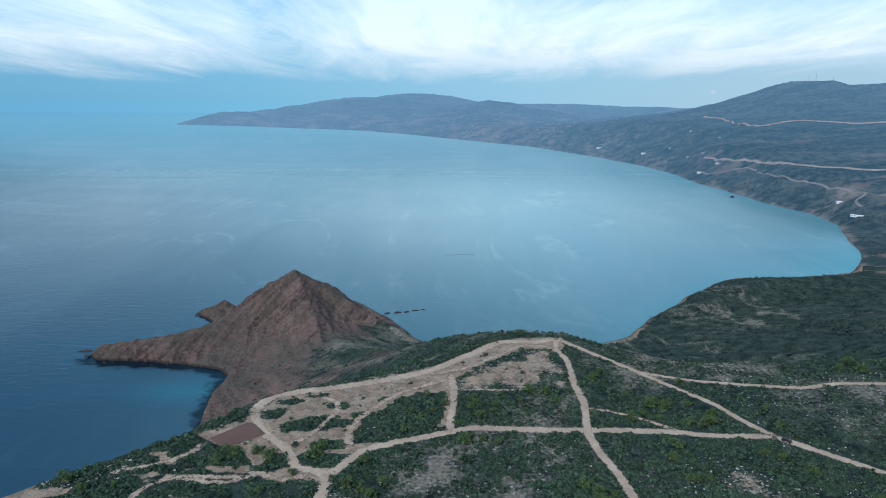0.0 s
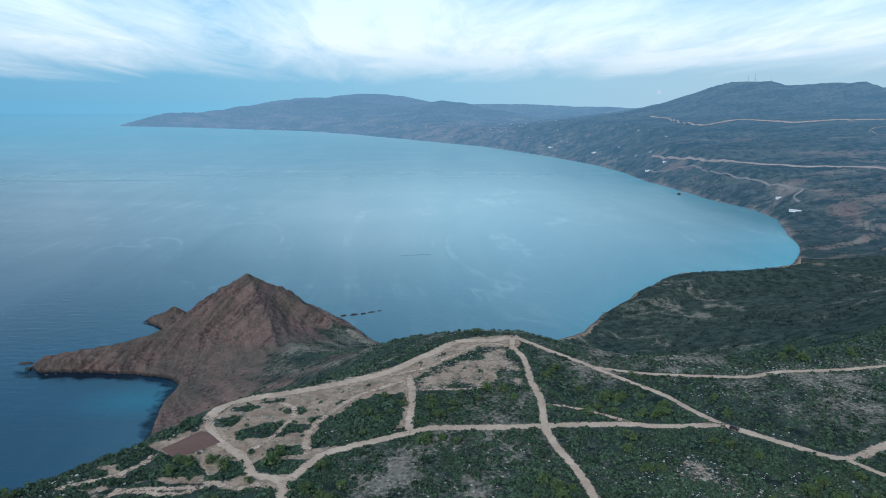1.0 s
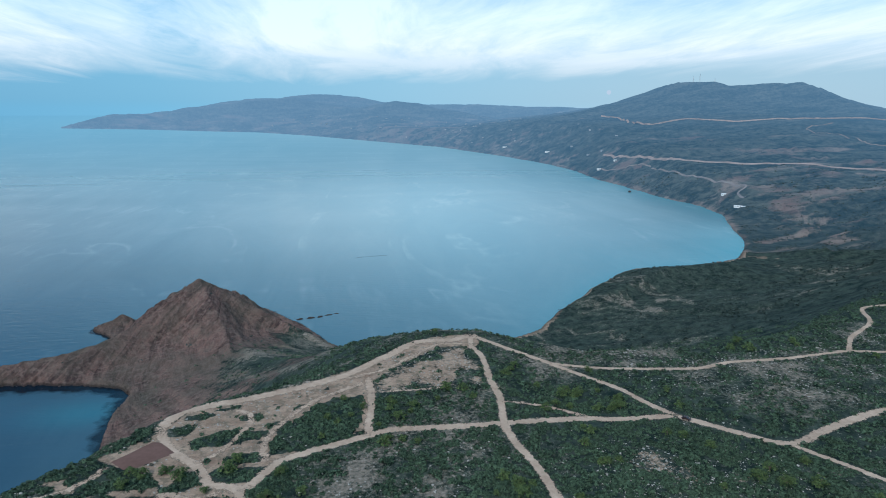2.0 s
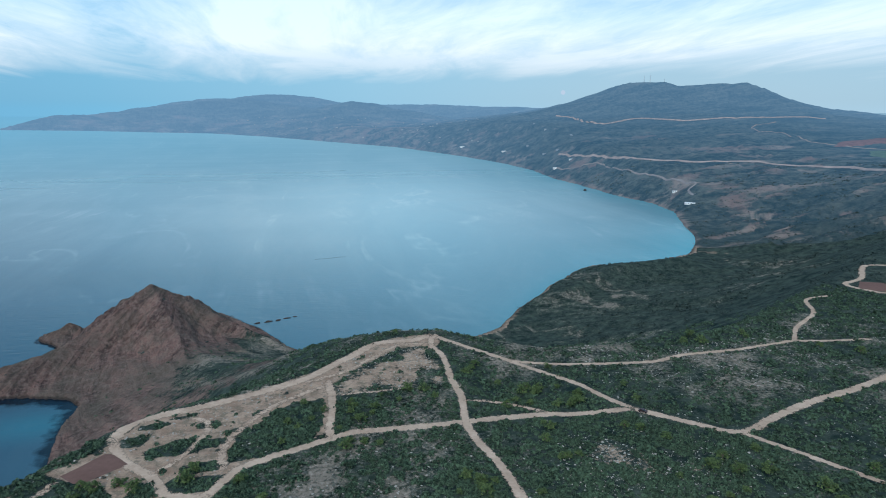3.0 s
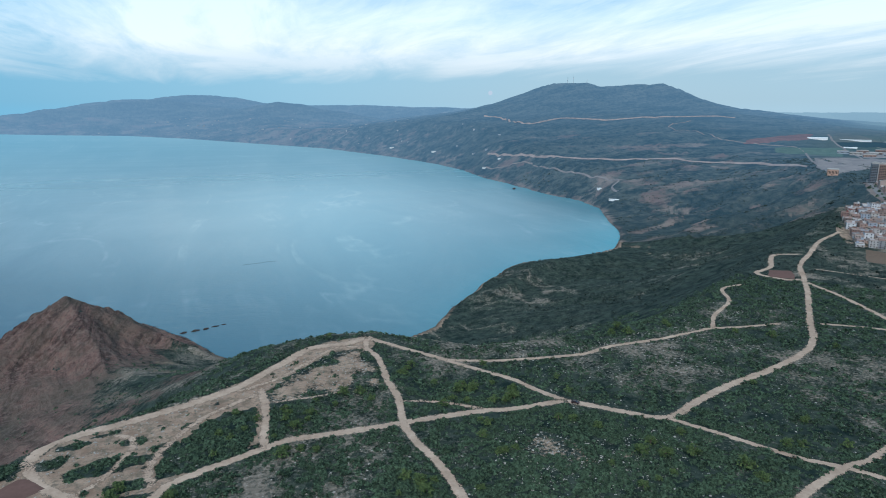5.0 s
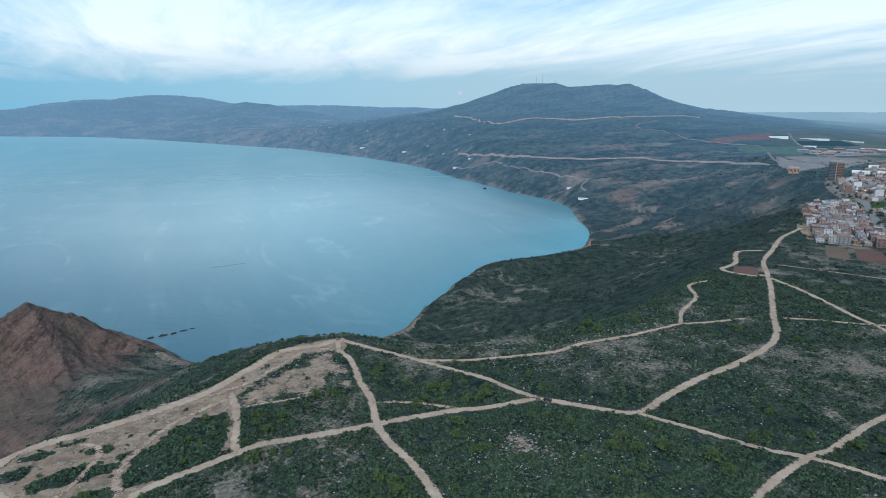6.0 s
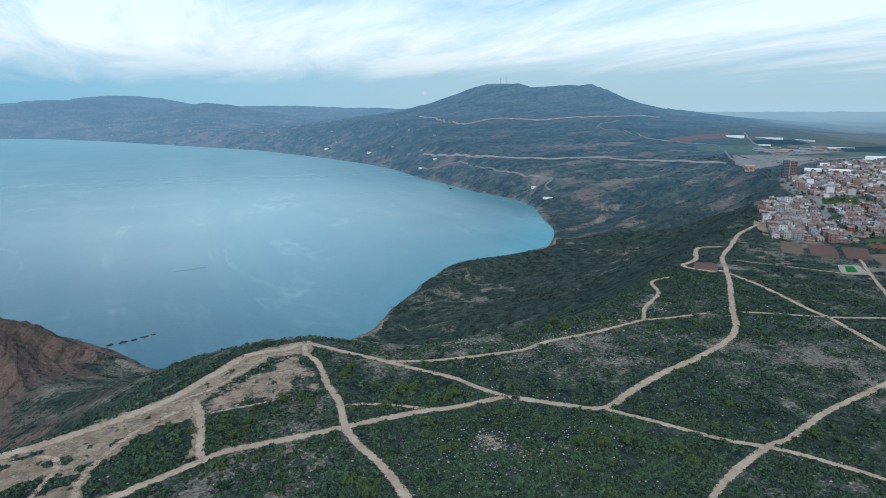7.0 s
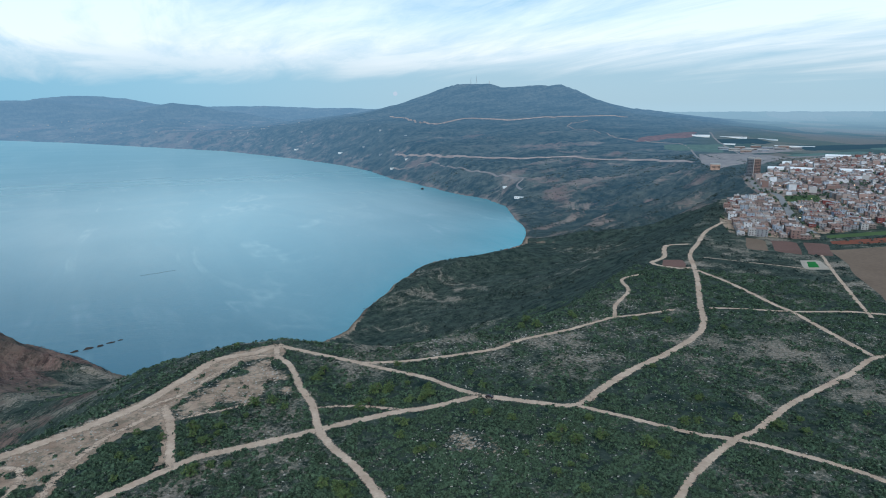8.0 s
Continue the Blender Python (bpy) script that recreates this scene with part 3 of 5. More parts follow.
def land(x, y, full=False):
    """Height of the land at places of the plan, with the distance inland (negative at sea) and how far it is up to the rim."""
    x, y = np.asarray(x, float), np.asarray(y, float)
    r = np.hypot(x, y)
    wob = np.clip(r / 900, .25, 6)
    dc, _ = near_line(x + wob * 6 * wave_noise(x, y, 40, 3, 3), y + wob * 6 * wave_noise(x, y, 40, 3, 4), COAST, True)
    on = inside(x, y, COAST)
    de, _ = near_line(x, y, RIM, True)
    top = inside(x, y, RIM)
    dc = np.where(on, dc, -dc)
    de = np.where(top, 0, de)
    t = np.clip(dc, 0, None) / (np.clip(dc, 0, None) + de + 1e-6)
    slope = t * (1 - t) * 4
    gully = wave_noise(x, y, 60, 4, 11) * 0.6 + wave_noise(x, y, 190, 3, 12)
    # spurs and gullies that run down to the beach
    along, over = .73 * x - .68 * y, .68 * x + .73 * y
    cut = 1 - np.abs(wave_noise(along * .4 + 20 * wave_noise(x, y, 80, 2, 5), over, 95, 4, 21, .55)) * 2.4
    west = np.clip((160 - x) / 120, 0, 1)
    z = 100 * (west * (0.78 * t + 0.22 * t * t * (3 - 2 * t)) + (1 - west) * (0.42 * t + 0.58 * t ** 2.6)) + slope * (5 * gully - 12 * np.clip(cut, -.7, 1)) * np.clip((dc + de) / 500, .25, 1.6)
    z = z + np.where(top, 0.5 * wave_noise(x, y, 45, 3, 31), 0)
    # the pyramid headland and its arms
    rock = 1.6 * wave_noise(x, y, 22, 3, 41) + 2.2 * (1 - 2 * np.abs(wave_noise(x, y, 30, 3, 42)))
    head, ridge = np.full(x.shape, -50.0), np.full(x.shape, 1e9)
    for crest, fall in ((PEAK_LEFT, .78), (PEAK_RIGHT, .82), (PEAK_NECK, .72), (OUTCROP, 2.0)):
        d, zc = near_line(x, y, crest)
        ridge = np.minimum(ridge, d)
        head = np.maximum(head, zc - fall * d)
    near = (x < 60) & (y > 300) & (y < 900)
    flank = np.clip(head / 20, 0, 1) * np.clip((65 - head) / 12, 0, 1)
    round_peak, out = np.arctan2(y - 670, x + 166), np.hypot(x + 166, y - 670)
    ribs = wave_noise(round_peak * 9, out / 45, 1.0, 4, 43, .6)
    head = np.where(near, head + (rock * 1.3 + 9 * ribs * np.clip(out / 45, 0, 1)) * np.clip(ridge / 22, .12, 1) * flank, -50)
    z = np.where(near, smooth_max(z, head, 4.0), z)
    d, zc = near_line(x, y, SPUR_HILL)
    z = smooth_max(z, np.where(r < 1200, zc - .3 * d + 2 * gully, -50), 6.0)
    # far crests
    for rows, width, power, amp in ((CAPE, 1400, 1.25, 55), (TABLELAND, 1300, 1.5, 25), (SHOULDER, 500, 1.6, 18), (FOOTHILL, 800, 1.5, 30), (MOUNTAIN, 720, 1.0, 30)):
        crest = bearing_crest(rows)
        d, zc = near_line(x, y, crest)
        relief = amp * (1 - 2.2 * np.abs(wave_noise(x, y, 800, 4, 51))) * np.clip(d / width, 0, 1) * np.exp(-(d / width / 1.6) ** 2)
        hill = 60 + (zc - 60) * np.exp(-(d / width) ** power) + relief
        far = np.clip((r - 1500) / 800, 0, 1)
        z = z + far * (smooth_max(z, hill, 25) - z)
    # ribs of the slope across the bay, and finer ridges of the far crests
    bench, _ = near_line(x, y, COAST_ROAD)
    shelf, _ = near_line(x, y, MOUNTAIN_ROAD)
    level = np.clip((shelf - 40) / 220, 0, 1)
    z = z + 16 * (rib_crests(x, y) - .5) * np.clip((bench - 15) / 60, 0, 1) * np.clip((r - 880) / 350, 0, 1) * np.clip((dc - 15) / 90, 0, 1) * np.clip((y - .62 * x - 40) / 200, 0, 1) * np.clip((6000 - r) / 2500, .3, 1) * np.where(top, .25, 1)
    z = z + level * np.clip((r - 2400) / 1500, 0, 1) * np.clip((z - 60) / 90, 0, 1) * (r / 8000) * (26 * (.4 - np.abs(wave_noise(x, y, 620, 5, 66, .62)) * 1.6))
    # spurs of the far slopes, running down to the bay
    spur = wave_noise(x * .38 + 60 * wave_noise(x, y, 300, 2, 61), y, 260, 5, 62, .55)
    z = z + level * 30 * (.35 - np.abs(spur) * 1.6) * np.clip((r - 1150) / 500, 0, 1) * np.clip(dc / 400, 0, 1) * np.clip((z - 20) / 60, 0, 1) * np.clip((330 - z) / 150, 0, 1) * np.clip((y - .95 * x - 50) / 300, 0, 1)
    # cliffs down to the water, and the sea bed
    cap = np.clip(dc, 0, None) * np.where(r > 5000, .30, np.where(x < 60, 1.9, .62)) + 1.0 * np.clip(dc, 0, 2)
    z = np.minimum(np.maximum(z, 4), cap)
    z = np.where(on, z, -np.clip(-dc * .5, 0, 6) - .3)
    return (z, dc, de, top, t) if full else z


REACH_0, REACH_1 = 2600.0, 2250.0


def drawn_in(x, y, z):
    """What lies beyond 2.6 km is drawn in along its line from the viewpoint, so that all the distance lies within 4.85 km."""
    r = np.hypot(x, y)
    r1 = np.where(r > REACH_0, REACH_0 + REACH_1 * (1 - np.exp(-(r - REACH_0) / REACH_1)), r)
    s = r1 / np.maximum(r, 1e-6)
    return x * s, y * s, EYE_Z + (z - EYE_Z) * s


# ---- ground, sea and distance ----
def sheet(name, verts, faces, mat, smooth=True):
    me = bpy.data.meshes.new(name)
    me.vertices.add(len(verts))
    me.vertices.foreach_set("co", np.asarray(verts, np.float32).ravel())
    faces = np.asarray(faces, np.int32)
    me.loops.add(faces.size)
    me.loops.foreach_set("vertex_index", faces.ravel())
    me.polygons.add(len(faces))
    k = faces.shape[1]
    me.polygons.foreach_set("loop_start", np.arange(0, faces.size, k, dtype=np.int32))
    me.polygons.foreach_set("loop_total", np.full(len(faces), k, np.int32))
    me.update(calc_edges=True)
    me.polygons.foreach_set("use_smooth", np.full(len(faces), smooth))
    me.materials.append(mat)
    return new(name, me)


def colour_layer(ob, rgb, dense=None):
    layer = ob.data.color_attributes.new("cover", "FLOAT_COLOR", "POINT")
    layer.data.foreach_set("color", np.c_[rgb, np.ones(len(rgb)) if dense is None else dense].astype(np.float32).ravel())


def fan(bearings, ranges):
    """Places of a fan-shaped net over the plan, and its quads."""
    a, r = np.meshgrid(np.radians(bearings), ranges, indexing="ij")
    na, nr = a.shape
    k = np.arange(na * nr).reshape(na, nr)
    quads = np.stack([k[:-1, :-1], k[1:, :-1], k[1:, 1:], k[:-1, 1:]], -1).reshape(-1, 4)[:, ::-1]
    return (r * np.sin(a)).ravel(), (r * np.cos(a)).ravel(), quads


def kept(verts, faces, keep):
    faces = faces[keep]
    used = np.unique(faces)
    back = np.full(len(verts), -1)
    back[used] = np.arange(len(used))
    return verts[used], back[faces], used


FAR_SPLIT = 1150.0
bearings = np.r_[np.arange(-180, -42, 3.0), np.arange(-42, 70, 0.14), np.arange(70, 180.1, 3.0)]
ranges = np.r_[0.5, 40, 80, np.geomspace(120, FAR_SPLIT, 290)]
gx, gy, quads = fan(bearings, ranges)
gz, gdc, gde, gtop, gt = land(gx, gy, True)

SANDY = [(-88, 264), (-79, 285), (-59, 295), (-31, 306), (-7, 320), (12, 334), (30, 354), (48, 366), (72, 367), (75, 353), (69, 344),
         (60, 350), (45, 345), (20, 322), (5, 302), (5, 292), (3, 256), (-10, 246), (-24, 238), (-33, 234), (-40, 218), (-48, 211), (-67, 212), (-82, 232), (-108, 245), (-97, 255)]
STONY = [(5, 302), (5, 291), (28, 291), (51, 293), (62, 288), (68, 296), (68, 325), (69, 344), (60, 350), (45, 345), (20, 322)]
# islands of scrub on it: centre, half length, half width, turn
ISLANDS = [(-79, 265, 7, 4, 20), (-72, 277, 8, 3, 20), (-60, 255, 11, 7, 25), (-50, 274, 6, 4, 20), (-46, 238, 7, 5, 0), (-67, 224, 6, 6, 0), (-53, 225, 8, 6, -40),
           (-43, 226, 6, 6, 0), (-35, 262, 6, 6, 30), (-46, 256, 7, 4, 20), (-28, 281, 6, 2.5, 40), (-62, 284, 7, 2, 20)]
THICKET = [(-39, 238), (-38, 253), (-25, 277), (-12, 290), (2, 289), (1, 265), (-4, 250), (-20, 241)]


def bareness(x, y):
    """How far the ground is bare and sandy, 0 to 1."""
    rough = wave_noise(x, y, 9, 3, 71)
    d, _ = near_line(x, y, SANDY, True)
    s = np.where(inside(x, y, SANDY), np.clip(0.55 + d / 9, 0, 1.0), np.clip(0.5 - d / 7, 0, 1))
    for cx, cy, a, b, turn in ISLANDS:
        c, w = math.cos(radians(turn)), math.sin(radians(turn))
        e = np.hypot(((x - cx) * c + (y - cy) * w) / a, ((y - cy) * c - (x - cx) * w) / b)
        s = s - np.clip(2.6 - 2.2 * e + 1.1 * rough, 0, 1)
    d, _ = near_line(x, y, THICKET, True)
    s = s - np.where(inside(x, y, THICKET), np.clip(.4 + d / 4 + .5 * rough, 0, 1), 0)
    s = s - .55 * np.clip(wave_noise(x, y, 6, 3, 74) * 4 - 1.3, 0, 1)
    pale = np.where(inside(x, y, [(90, 240), (150, 225), (160, 195), (120, 190)]), .45, 0)
    stony = np.where(inside(x, y, STONY), .36 + .28 * np.clip(near_line(x, y, STONY, True)[0] / 10, 0, 1), 0) - .7 * np.clip(wave_noise(x, y, 14, 3, 73) * 2.2, 0, 1)
    s = np.maximum(s, stony)
    # the open lanes between the bushes at the seaward edge, and the tan rock at the rim
    lanes = np.where((x < -48) & (y < 250), np.clip(-.45 + 2.0 * wave_noise(x * .8, y * 1.3, 13, 3, 76), 0, .85), 0) * np.clip((-44 - x) / 14, 0, 1)
    s = np.maximum(s, lanes)
    d, _ = near_line(x, y, [(-185, 165), (-161, 200), (-140, 204)])
    s = np.maximum(s, np.clip(1.0 - d / 8 + .6 * wave_noise(x, y, 14, 3, 75), 0, 1))
    return np.clip(np.maximum(s, pale * np.clip(wave_noise(x, y, 30, 3, 72) + .6, 0, 1)), 0, 1)


def thicket(x, y):
    """How dense the scrub stands, by stands of tens of metres."""
    return .60 + .72 * wave_noise(x, y, 55, 3, 101) + .4 * wave_noise(x, y, 14, 2, 102) + .45 * np.clip((-45 - x) / 30, 0, 1)


def downslope(x, y, seed, long, across):
    """Noise drawn out along the spurs that run down to the beach."""
    return wave_noise((.73 * x - .68 * y) * across / long, .68 * x + .73 * y, across, 4, seed, .55)


# bare earth laid open on the slope across the bay: from, to, half width, how bare
SCARS = [(1085, 1055, 960, 1010, 16, 1.0), (960, 1005, 850, 972, 16, .75), (885, 1065, 800, 1042, 22, .9), (790, 1045, 730, 1005, 18, .6), (1030, 1228, 960, 1262, 22, .6),
         (1010, 1140, 940, 1180, 22, .65), (1010, 1500, 960, 1440, 40, .7), (1550, 1785, 1480, 1740, 30, .8), (1420, 1735, 1330, 1800, 45, .55), (970, 868, 940, 855, 9, .6),
         (1050, 884, 1010, 872, 8, .6), (645, 908, 672, 880, 10, .7), (905, 1470, 870, 1420, 30, .6), (1360, 1440, 1250, 1560, 22, .7), (1330, 1340, 1290, 1420, 30, .6),
         (950, 1960, 915, 1985, 30, .6), (915, 2560, 870, 2770, 60, .6), (1180, 1130, 1120, 1110, 10, .5), (900, 1120, 850, 1110, 14, .6)]


def scars(x, y):
    out = np.zeros(x.shape)
    ragged = wave_noise(.30 * (.93 * x + .36 * y), .93 * y - .36 * x, 20, 4, 141, .62)
    for x0, y0, x1, y1, wide, bare in SCARS:
        near = (np.abs(x - (x0 + x1) / 2) < 300) & (np.abs(y - (y0 + y1) / 2) < 300)
        if near.any():
            d, _ = near_line(x[near], y[near], [(x0, y0), (x1, y1)])
            out[near] = np.maximum(out[near], bare * np.clip(1.15 - d / wide * 1.25 + 1.9 * ragged[near], 0, 1))
    return out


# thin pale terraces and goat paths along the lower slope
streak = .6 * np.clip(1 - np.abs(wave_noise(gx, gy, 75, 4, 87, .6)) * 9, 0, 1) * np.clip(.35 + 1.6 * wave_noise(gx, gy, 120, 2, 88), 0, 1)
sandy = bareness(gx, gy)
g_r = np.hypot(gx, gy)
headland = np.where((gx < 40) & ~gtop, np.clip((gy - 250 + .3 * gx) / 70, 0, 1), 0)
band, _ = near_line(gx, gy, [(-85, 300), (-40, 330), (0, 372), (40, 420), (60, 470)])
green = np.clip(1.35 - band / 31 + .5 * wave_noise(gx, gy, 30, 3, 80), 0, 1)
patch = np.clip(wave_noise(gx, gy, 40, 4, 81) * 2.2 + (gx + 95) / 90, 0, 1) * np.clip((650 - gy) / 60, 0, 1) * np.clip((gx + 150) / 40, 0, 1)
# grey-green scrub down the landward flank, tan ribs showing through
flank = np.clip((gx + 175 - .28 * (gy - 420)) / 60, 0, 1) * np.clip((690 - gy) / 60, 0, 1)
tan_rib = np.clip(wave_noise(.8 * gx + .6 * gy, (.8 * gy - .6 * gx) * .35, 24, 3, 86) * 3 + .55, 0, 1)
rocky = np.clip(headland - green - flank * (.92 - .45 * tan_rib) - 0.15 * patch, 0, 1)
neck = np.where(headland > 0, flank * np.clip(tan_rib - .8 * green, 0, 1), 0)
rocky = np.maximum(rocky, np.where(gx >= 40, np.clip(1 - gdc / 11, 0, 1) * .9, 0))
ochre = .25 * np.clip(downslope(gx, gy, 91, 120, 22) * 3.0 - .5, 0, 1) * np.clip((g_r - 480) / 250, 0, 1) * np.clip(1.25 - gt, 0, 1) * np.where(gtop, .0, 1) * (gx > 120)
ribs = wave_noise(gx * .3 + gy * .12, gy, 26, 3, 99) + .6 * wave_noise(gx, gy, 110, 2, 98)
ochre = np.maximum(ochre, np.clip(ribs * 2.2 - .8, 0, .38) * np.clip((g_r - 520) / 120, 0, 1) * np.where(gtop | (gx < 150), 0, 1) * np.clip(1.1 - gt, 0, 1))
ochre = np.maximum(ochre, np.clip(rib_crests(gx, gy) * 1.5 - .95 + 1.5 * wave_noise(gx, gy, 120, 3, 94), 0, 1) * np.clip((g_r - 850) / 200, 0, 1) * np.where(gtop | (gx < 500), 0, .40))
ochre = np.maximum(ochre, scars(gx, gy) * .9)
ochre = np.maximum(ochre, np.where(gx >= 40, np.clip(1 - gdc / 22, 0, 1) * .6, 0))
sandy = np.maximum(sandy, np.where((gx > 130) & (gdc < 9), .95 * np.clip(wave_noise(gx, gy, 60, 2, 97) + .9, 0, 1), 0))
ochre = np.maximum(ochre, .35 * neck)
sandy = np.maximum(sandy, np.where(inside(gx, gy, TOWN), .50 + .3 * wave_noise(gx, gy, 40, 2, 143), 0))
verts, faces, used = kept(np.c_[gx, gy, gz], quads, gz[quads].max(1) > -0.25)
ground = sheet("ground", verts, faces, GROUND)
colour_layer(ground, np.c_[sandy, rocky, ochre][used], np.where(gtop, np.clip(thicket(gx, gy), 0, 1), np.where(gx > 150, np.clip(.90 + .45 * wave_noise(gx, gy, 70, 4, 85) + np.clip(1 - gde / 110, 0, 1) - streak, 0, 1), np.clip(.4 + gde / 40, 0, 1) - .95 * np.clip(flank - 1.2 * green, 0, 1) * np.clip(.6 + wave_noise(.8 * gx + .6 * gy, (.8 * gy - .6 * gx) * .35, 30, 3, 142), 0, 1)))[used])
tagged(ground, "dry scrub-covered plateau and slopes above a bay", "ground", kind="structure")

# hills and plain beyond
hx, hy, hq = fan(np.r_[np.arange(-42, 70, 0.14)], np.r_[np.geomspace(FAR_SPLIT, 9500, 190), np.geomspace(9900, 26000, 14)])
hz, hdc, hde, htop, ht = land(hx, hy, True)
hr = np.hypot(hx, hy)
# share of the painted haze, growing with range
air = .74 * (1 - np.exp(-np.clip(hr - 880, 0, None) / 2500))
earth = np.clip(0.34 + 0.45 * wave_noise(hx, hy, 600, 3, 95), 0, 1) * np.clip(np.maximum(1 - (hz - 110) / 150, (hr - 4200) / 2500), 0.1, 1)
crests = rib_crests(hx, hy)
earth = earth * .6 + np.clip(crests * 1.5 - .95 + 1.5 * wave_noise(hx, hy, 120, 3, 94), 0, 1) * np.clip((3600 - hr) / 1200, .25, 1) * np.clip((260 - hz) / 120, 0, 1) * np.where(htop, .25, .55)
earth = np.minimum(earth, .72) + .30 * np.clip((hr - 2800) / 2000, 0, 1) * np.clip((240 - hz) / 140, .3, 1)
earth = np.maximum(earth, np.clip(1 - hdc / 26, 0, 1) * .8)
earth = np.maximum(earth, 1.15 * scars(hx, hy))
in_town = inside(hx, hy, TOWN)
earth = np.where(in_town, 1.3, earth)
wx, wy, wz = drawn_in(hx, hy, hz)
verts, faces, used = kept(np.c_[wx, wy, wz], hq, hz[hq].max(1) > -0.25)
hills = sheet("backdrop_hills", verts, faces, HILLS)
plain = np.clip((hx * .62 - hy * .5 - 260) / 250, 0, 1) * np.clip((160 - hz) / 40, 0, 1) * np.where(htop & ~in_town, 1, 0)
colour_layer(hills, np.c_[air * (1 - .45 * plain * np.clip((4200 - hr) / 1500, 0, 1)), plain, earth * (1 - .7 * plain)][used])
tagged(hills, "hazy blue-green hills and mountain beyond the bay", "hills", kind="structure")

# the sea
sx, sy, sq = fan(np.r_[np.arange(-180, -50, 4.0), np.arange(-50, 50, 0.4), np.arange(50, 180.1, 5.0)], np.r_[1, 100, np.geomspace(200, 400, 30)[:-1], np.geomspace(400, 800, 110)[:-1], np.geomspace(800, 2300, 90), np.geomspace(2330, 26000, 130)])
s_d, _ = near_line(sx, sy, COAST, True)
s_in = inside(sx, sy, COAST)
shallow = np.where(s_in, 1.0, np.exp(-s_d / 45)) * 0.38 * np.clip((sx - 60) / 250, 0.12, 1)
cove = np.exp(-((sx + 215) / 45) ** 2 - ((sy - 495) / 26) ** 2)
shallow = np.maximum(shallow, .22 * cove)
shallow = np.maximum(shallow, np.where(s_in, 1, np.exp(-s_d / 130)) * np.exp(-((sx - 640) ** 2 + (sy - 1000) ** 2) / 260 ** 2) * .8)
px, py, pz = drawn_in(sx, sy, sx * 0)
far_in = s_in & (s_d > 60)
s_r = np.hypot(sx, sy)
# paleness of the bay: its shelf, plus cloud reflection put into the colour
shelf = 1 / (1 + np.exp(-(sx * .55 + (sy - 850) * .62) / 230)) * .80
# a bright patch of cloud glitter, painted as paler water
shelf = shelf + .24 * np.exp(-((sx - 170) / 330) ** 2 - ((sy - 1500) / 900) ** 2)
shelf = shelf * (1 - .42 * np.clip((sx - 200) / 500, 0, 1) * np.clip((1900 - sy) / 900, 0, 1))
# share of emitted haze over the sea, complete at the horizon
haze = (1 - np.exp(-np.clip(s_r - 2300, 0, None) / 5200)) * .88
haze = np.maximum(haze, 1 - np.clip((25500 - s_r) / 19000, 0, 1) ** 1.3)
# how dark the painted cliff reflection is, widest below the headland's arm
cliff_reflection = np.where((sx < 40) & (sy > 330), np.where(s_in, 1, np.exp(-s_d / np.where((sy < 562) & (sx < -185), 20, 5))), np.where(sx > 130, .35, .6) * np.exp(-s_d / 8)) * np.clip((sy - 300) / 60, 0, 1) * (s_r < 2000)
cliff_reflection = np.where((sx < 40) & (sy > 400) & (sy < 520) & (sx > -260), cliff_reflection * .72, cliff_reflection)
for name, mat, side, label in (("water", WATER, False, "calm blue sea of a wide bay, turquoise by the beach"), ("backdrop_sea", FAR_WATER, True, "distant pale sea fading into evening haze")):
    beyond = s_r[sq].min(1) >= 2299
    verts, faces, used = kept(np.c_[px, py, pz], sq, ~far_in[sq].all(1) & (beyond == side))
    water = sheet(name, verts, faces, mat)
    for key, values in (("shallow", shallow), ("air", haze), ("shelf", shelf), ("cliff_reflection", cliff_reflection), ("chop", np.clip((s_r - 800) / 2200, 0, 1))):
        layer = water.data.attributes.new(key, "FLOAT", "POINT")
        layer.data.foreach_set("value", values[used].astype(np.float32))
    tagged(water, label, "sea", kind="structure")


# ---- dirt tracks over the plateau ----
def smooth_line(pts, step):
    """A rounded line through the points, at even steps."""
    p = np.array(pts, float)
    p = np.vstack([2 * p[0] - p[1], p, 2 * p[-1] - p[-2]])
    out = []
    for a, b, c, d in zip(p[:-3], p[1:-2], p[2:-1], p[3:]):
        n = max(2, int(np.hypot(*(c - b)[:2]) / step))
        for t in np.arange(n) / n:
            out.append(0.5 * (2 * b + (c - a) * t + (2 * a - 5 * b + 4 * c - d) * t * t + (3 * b - a - 3 * c + d) * t ** 3))
    return np.array(out + [p[-2]])


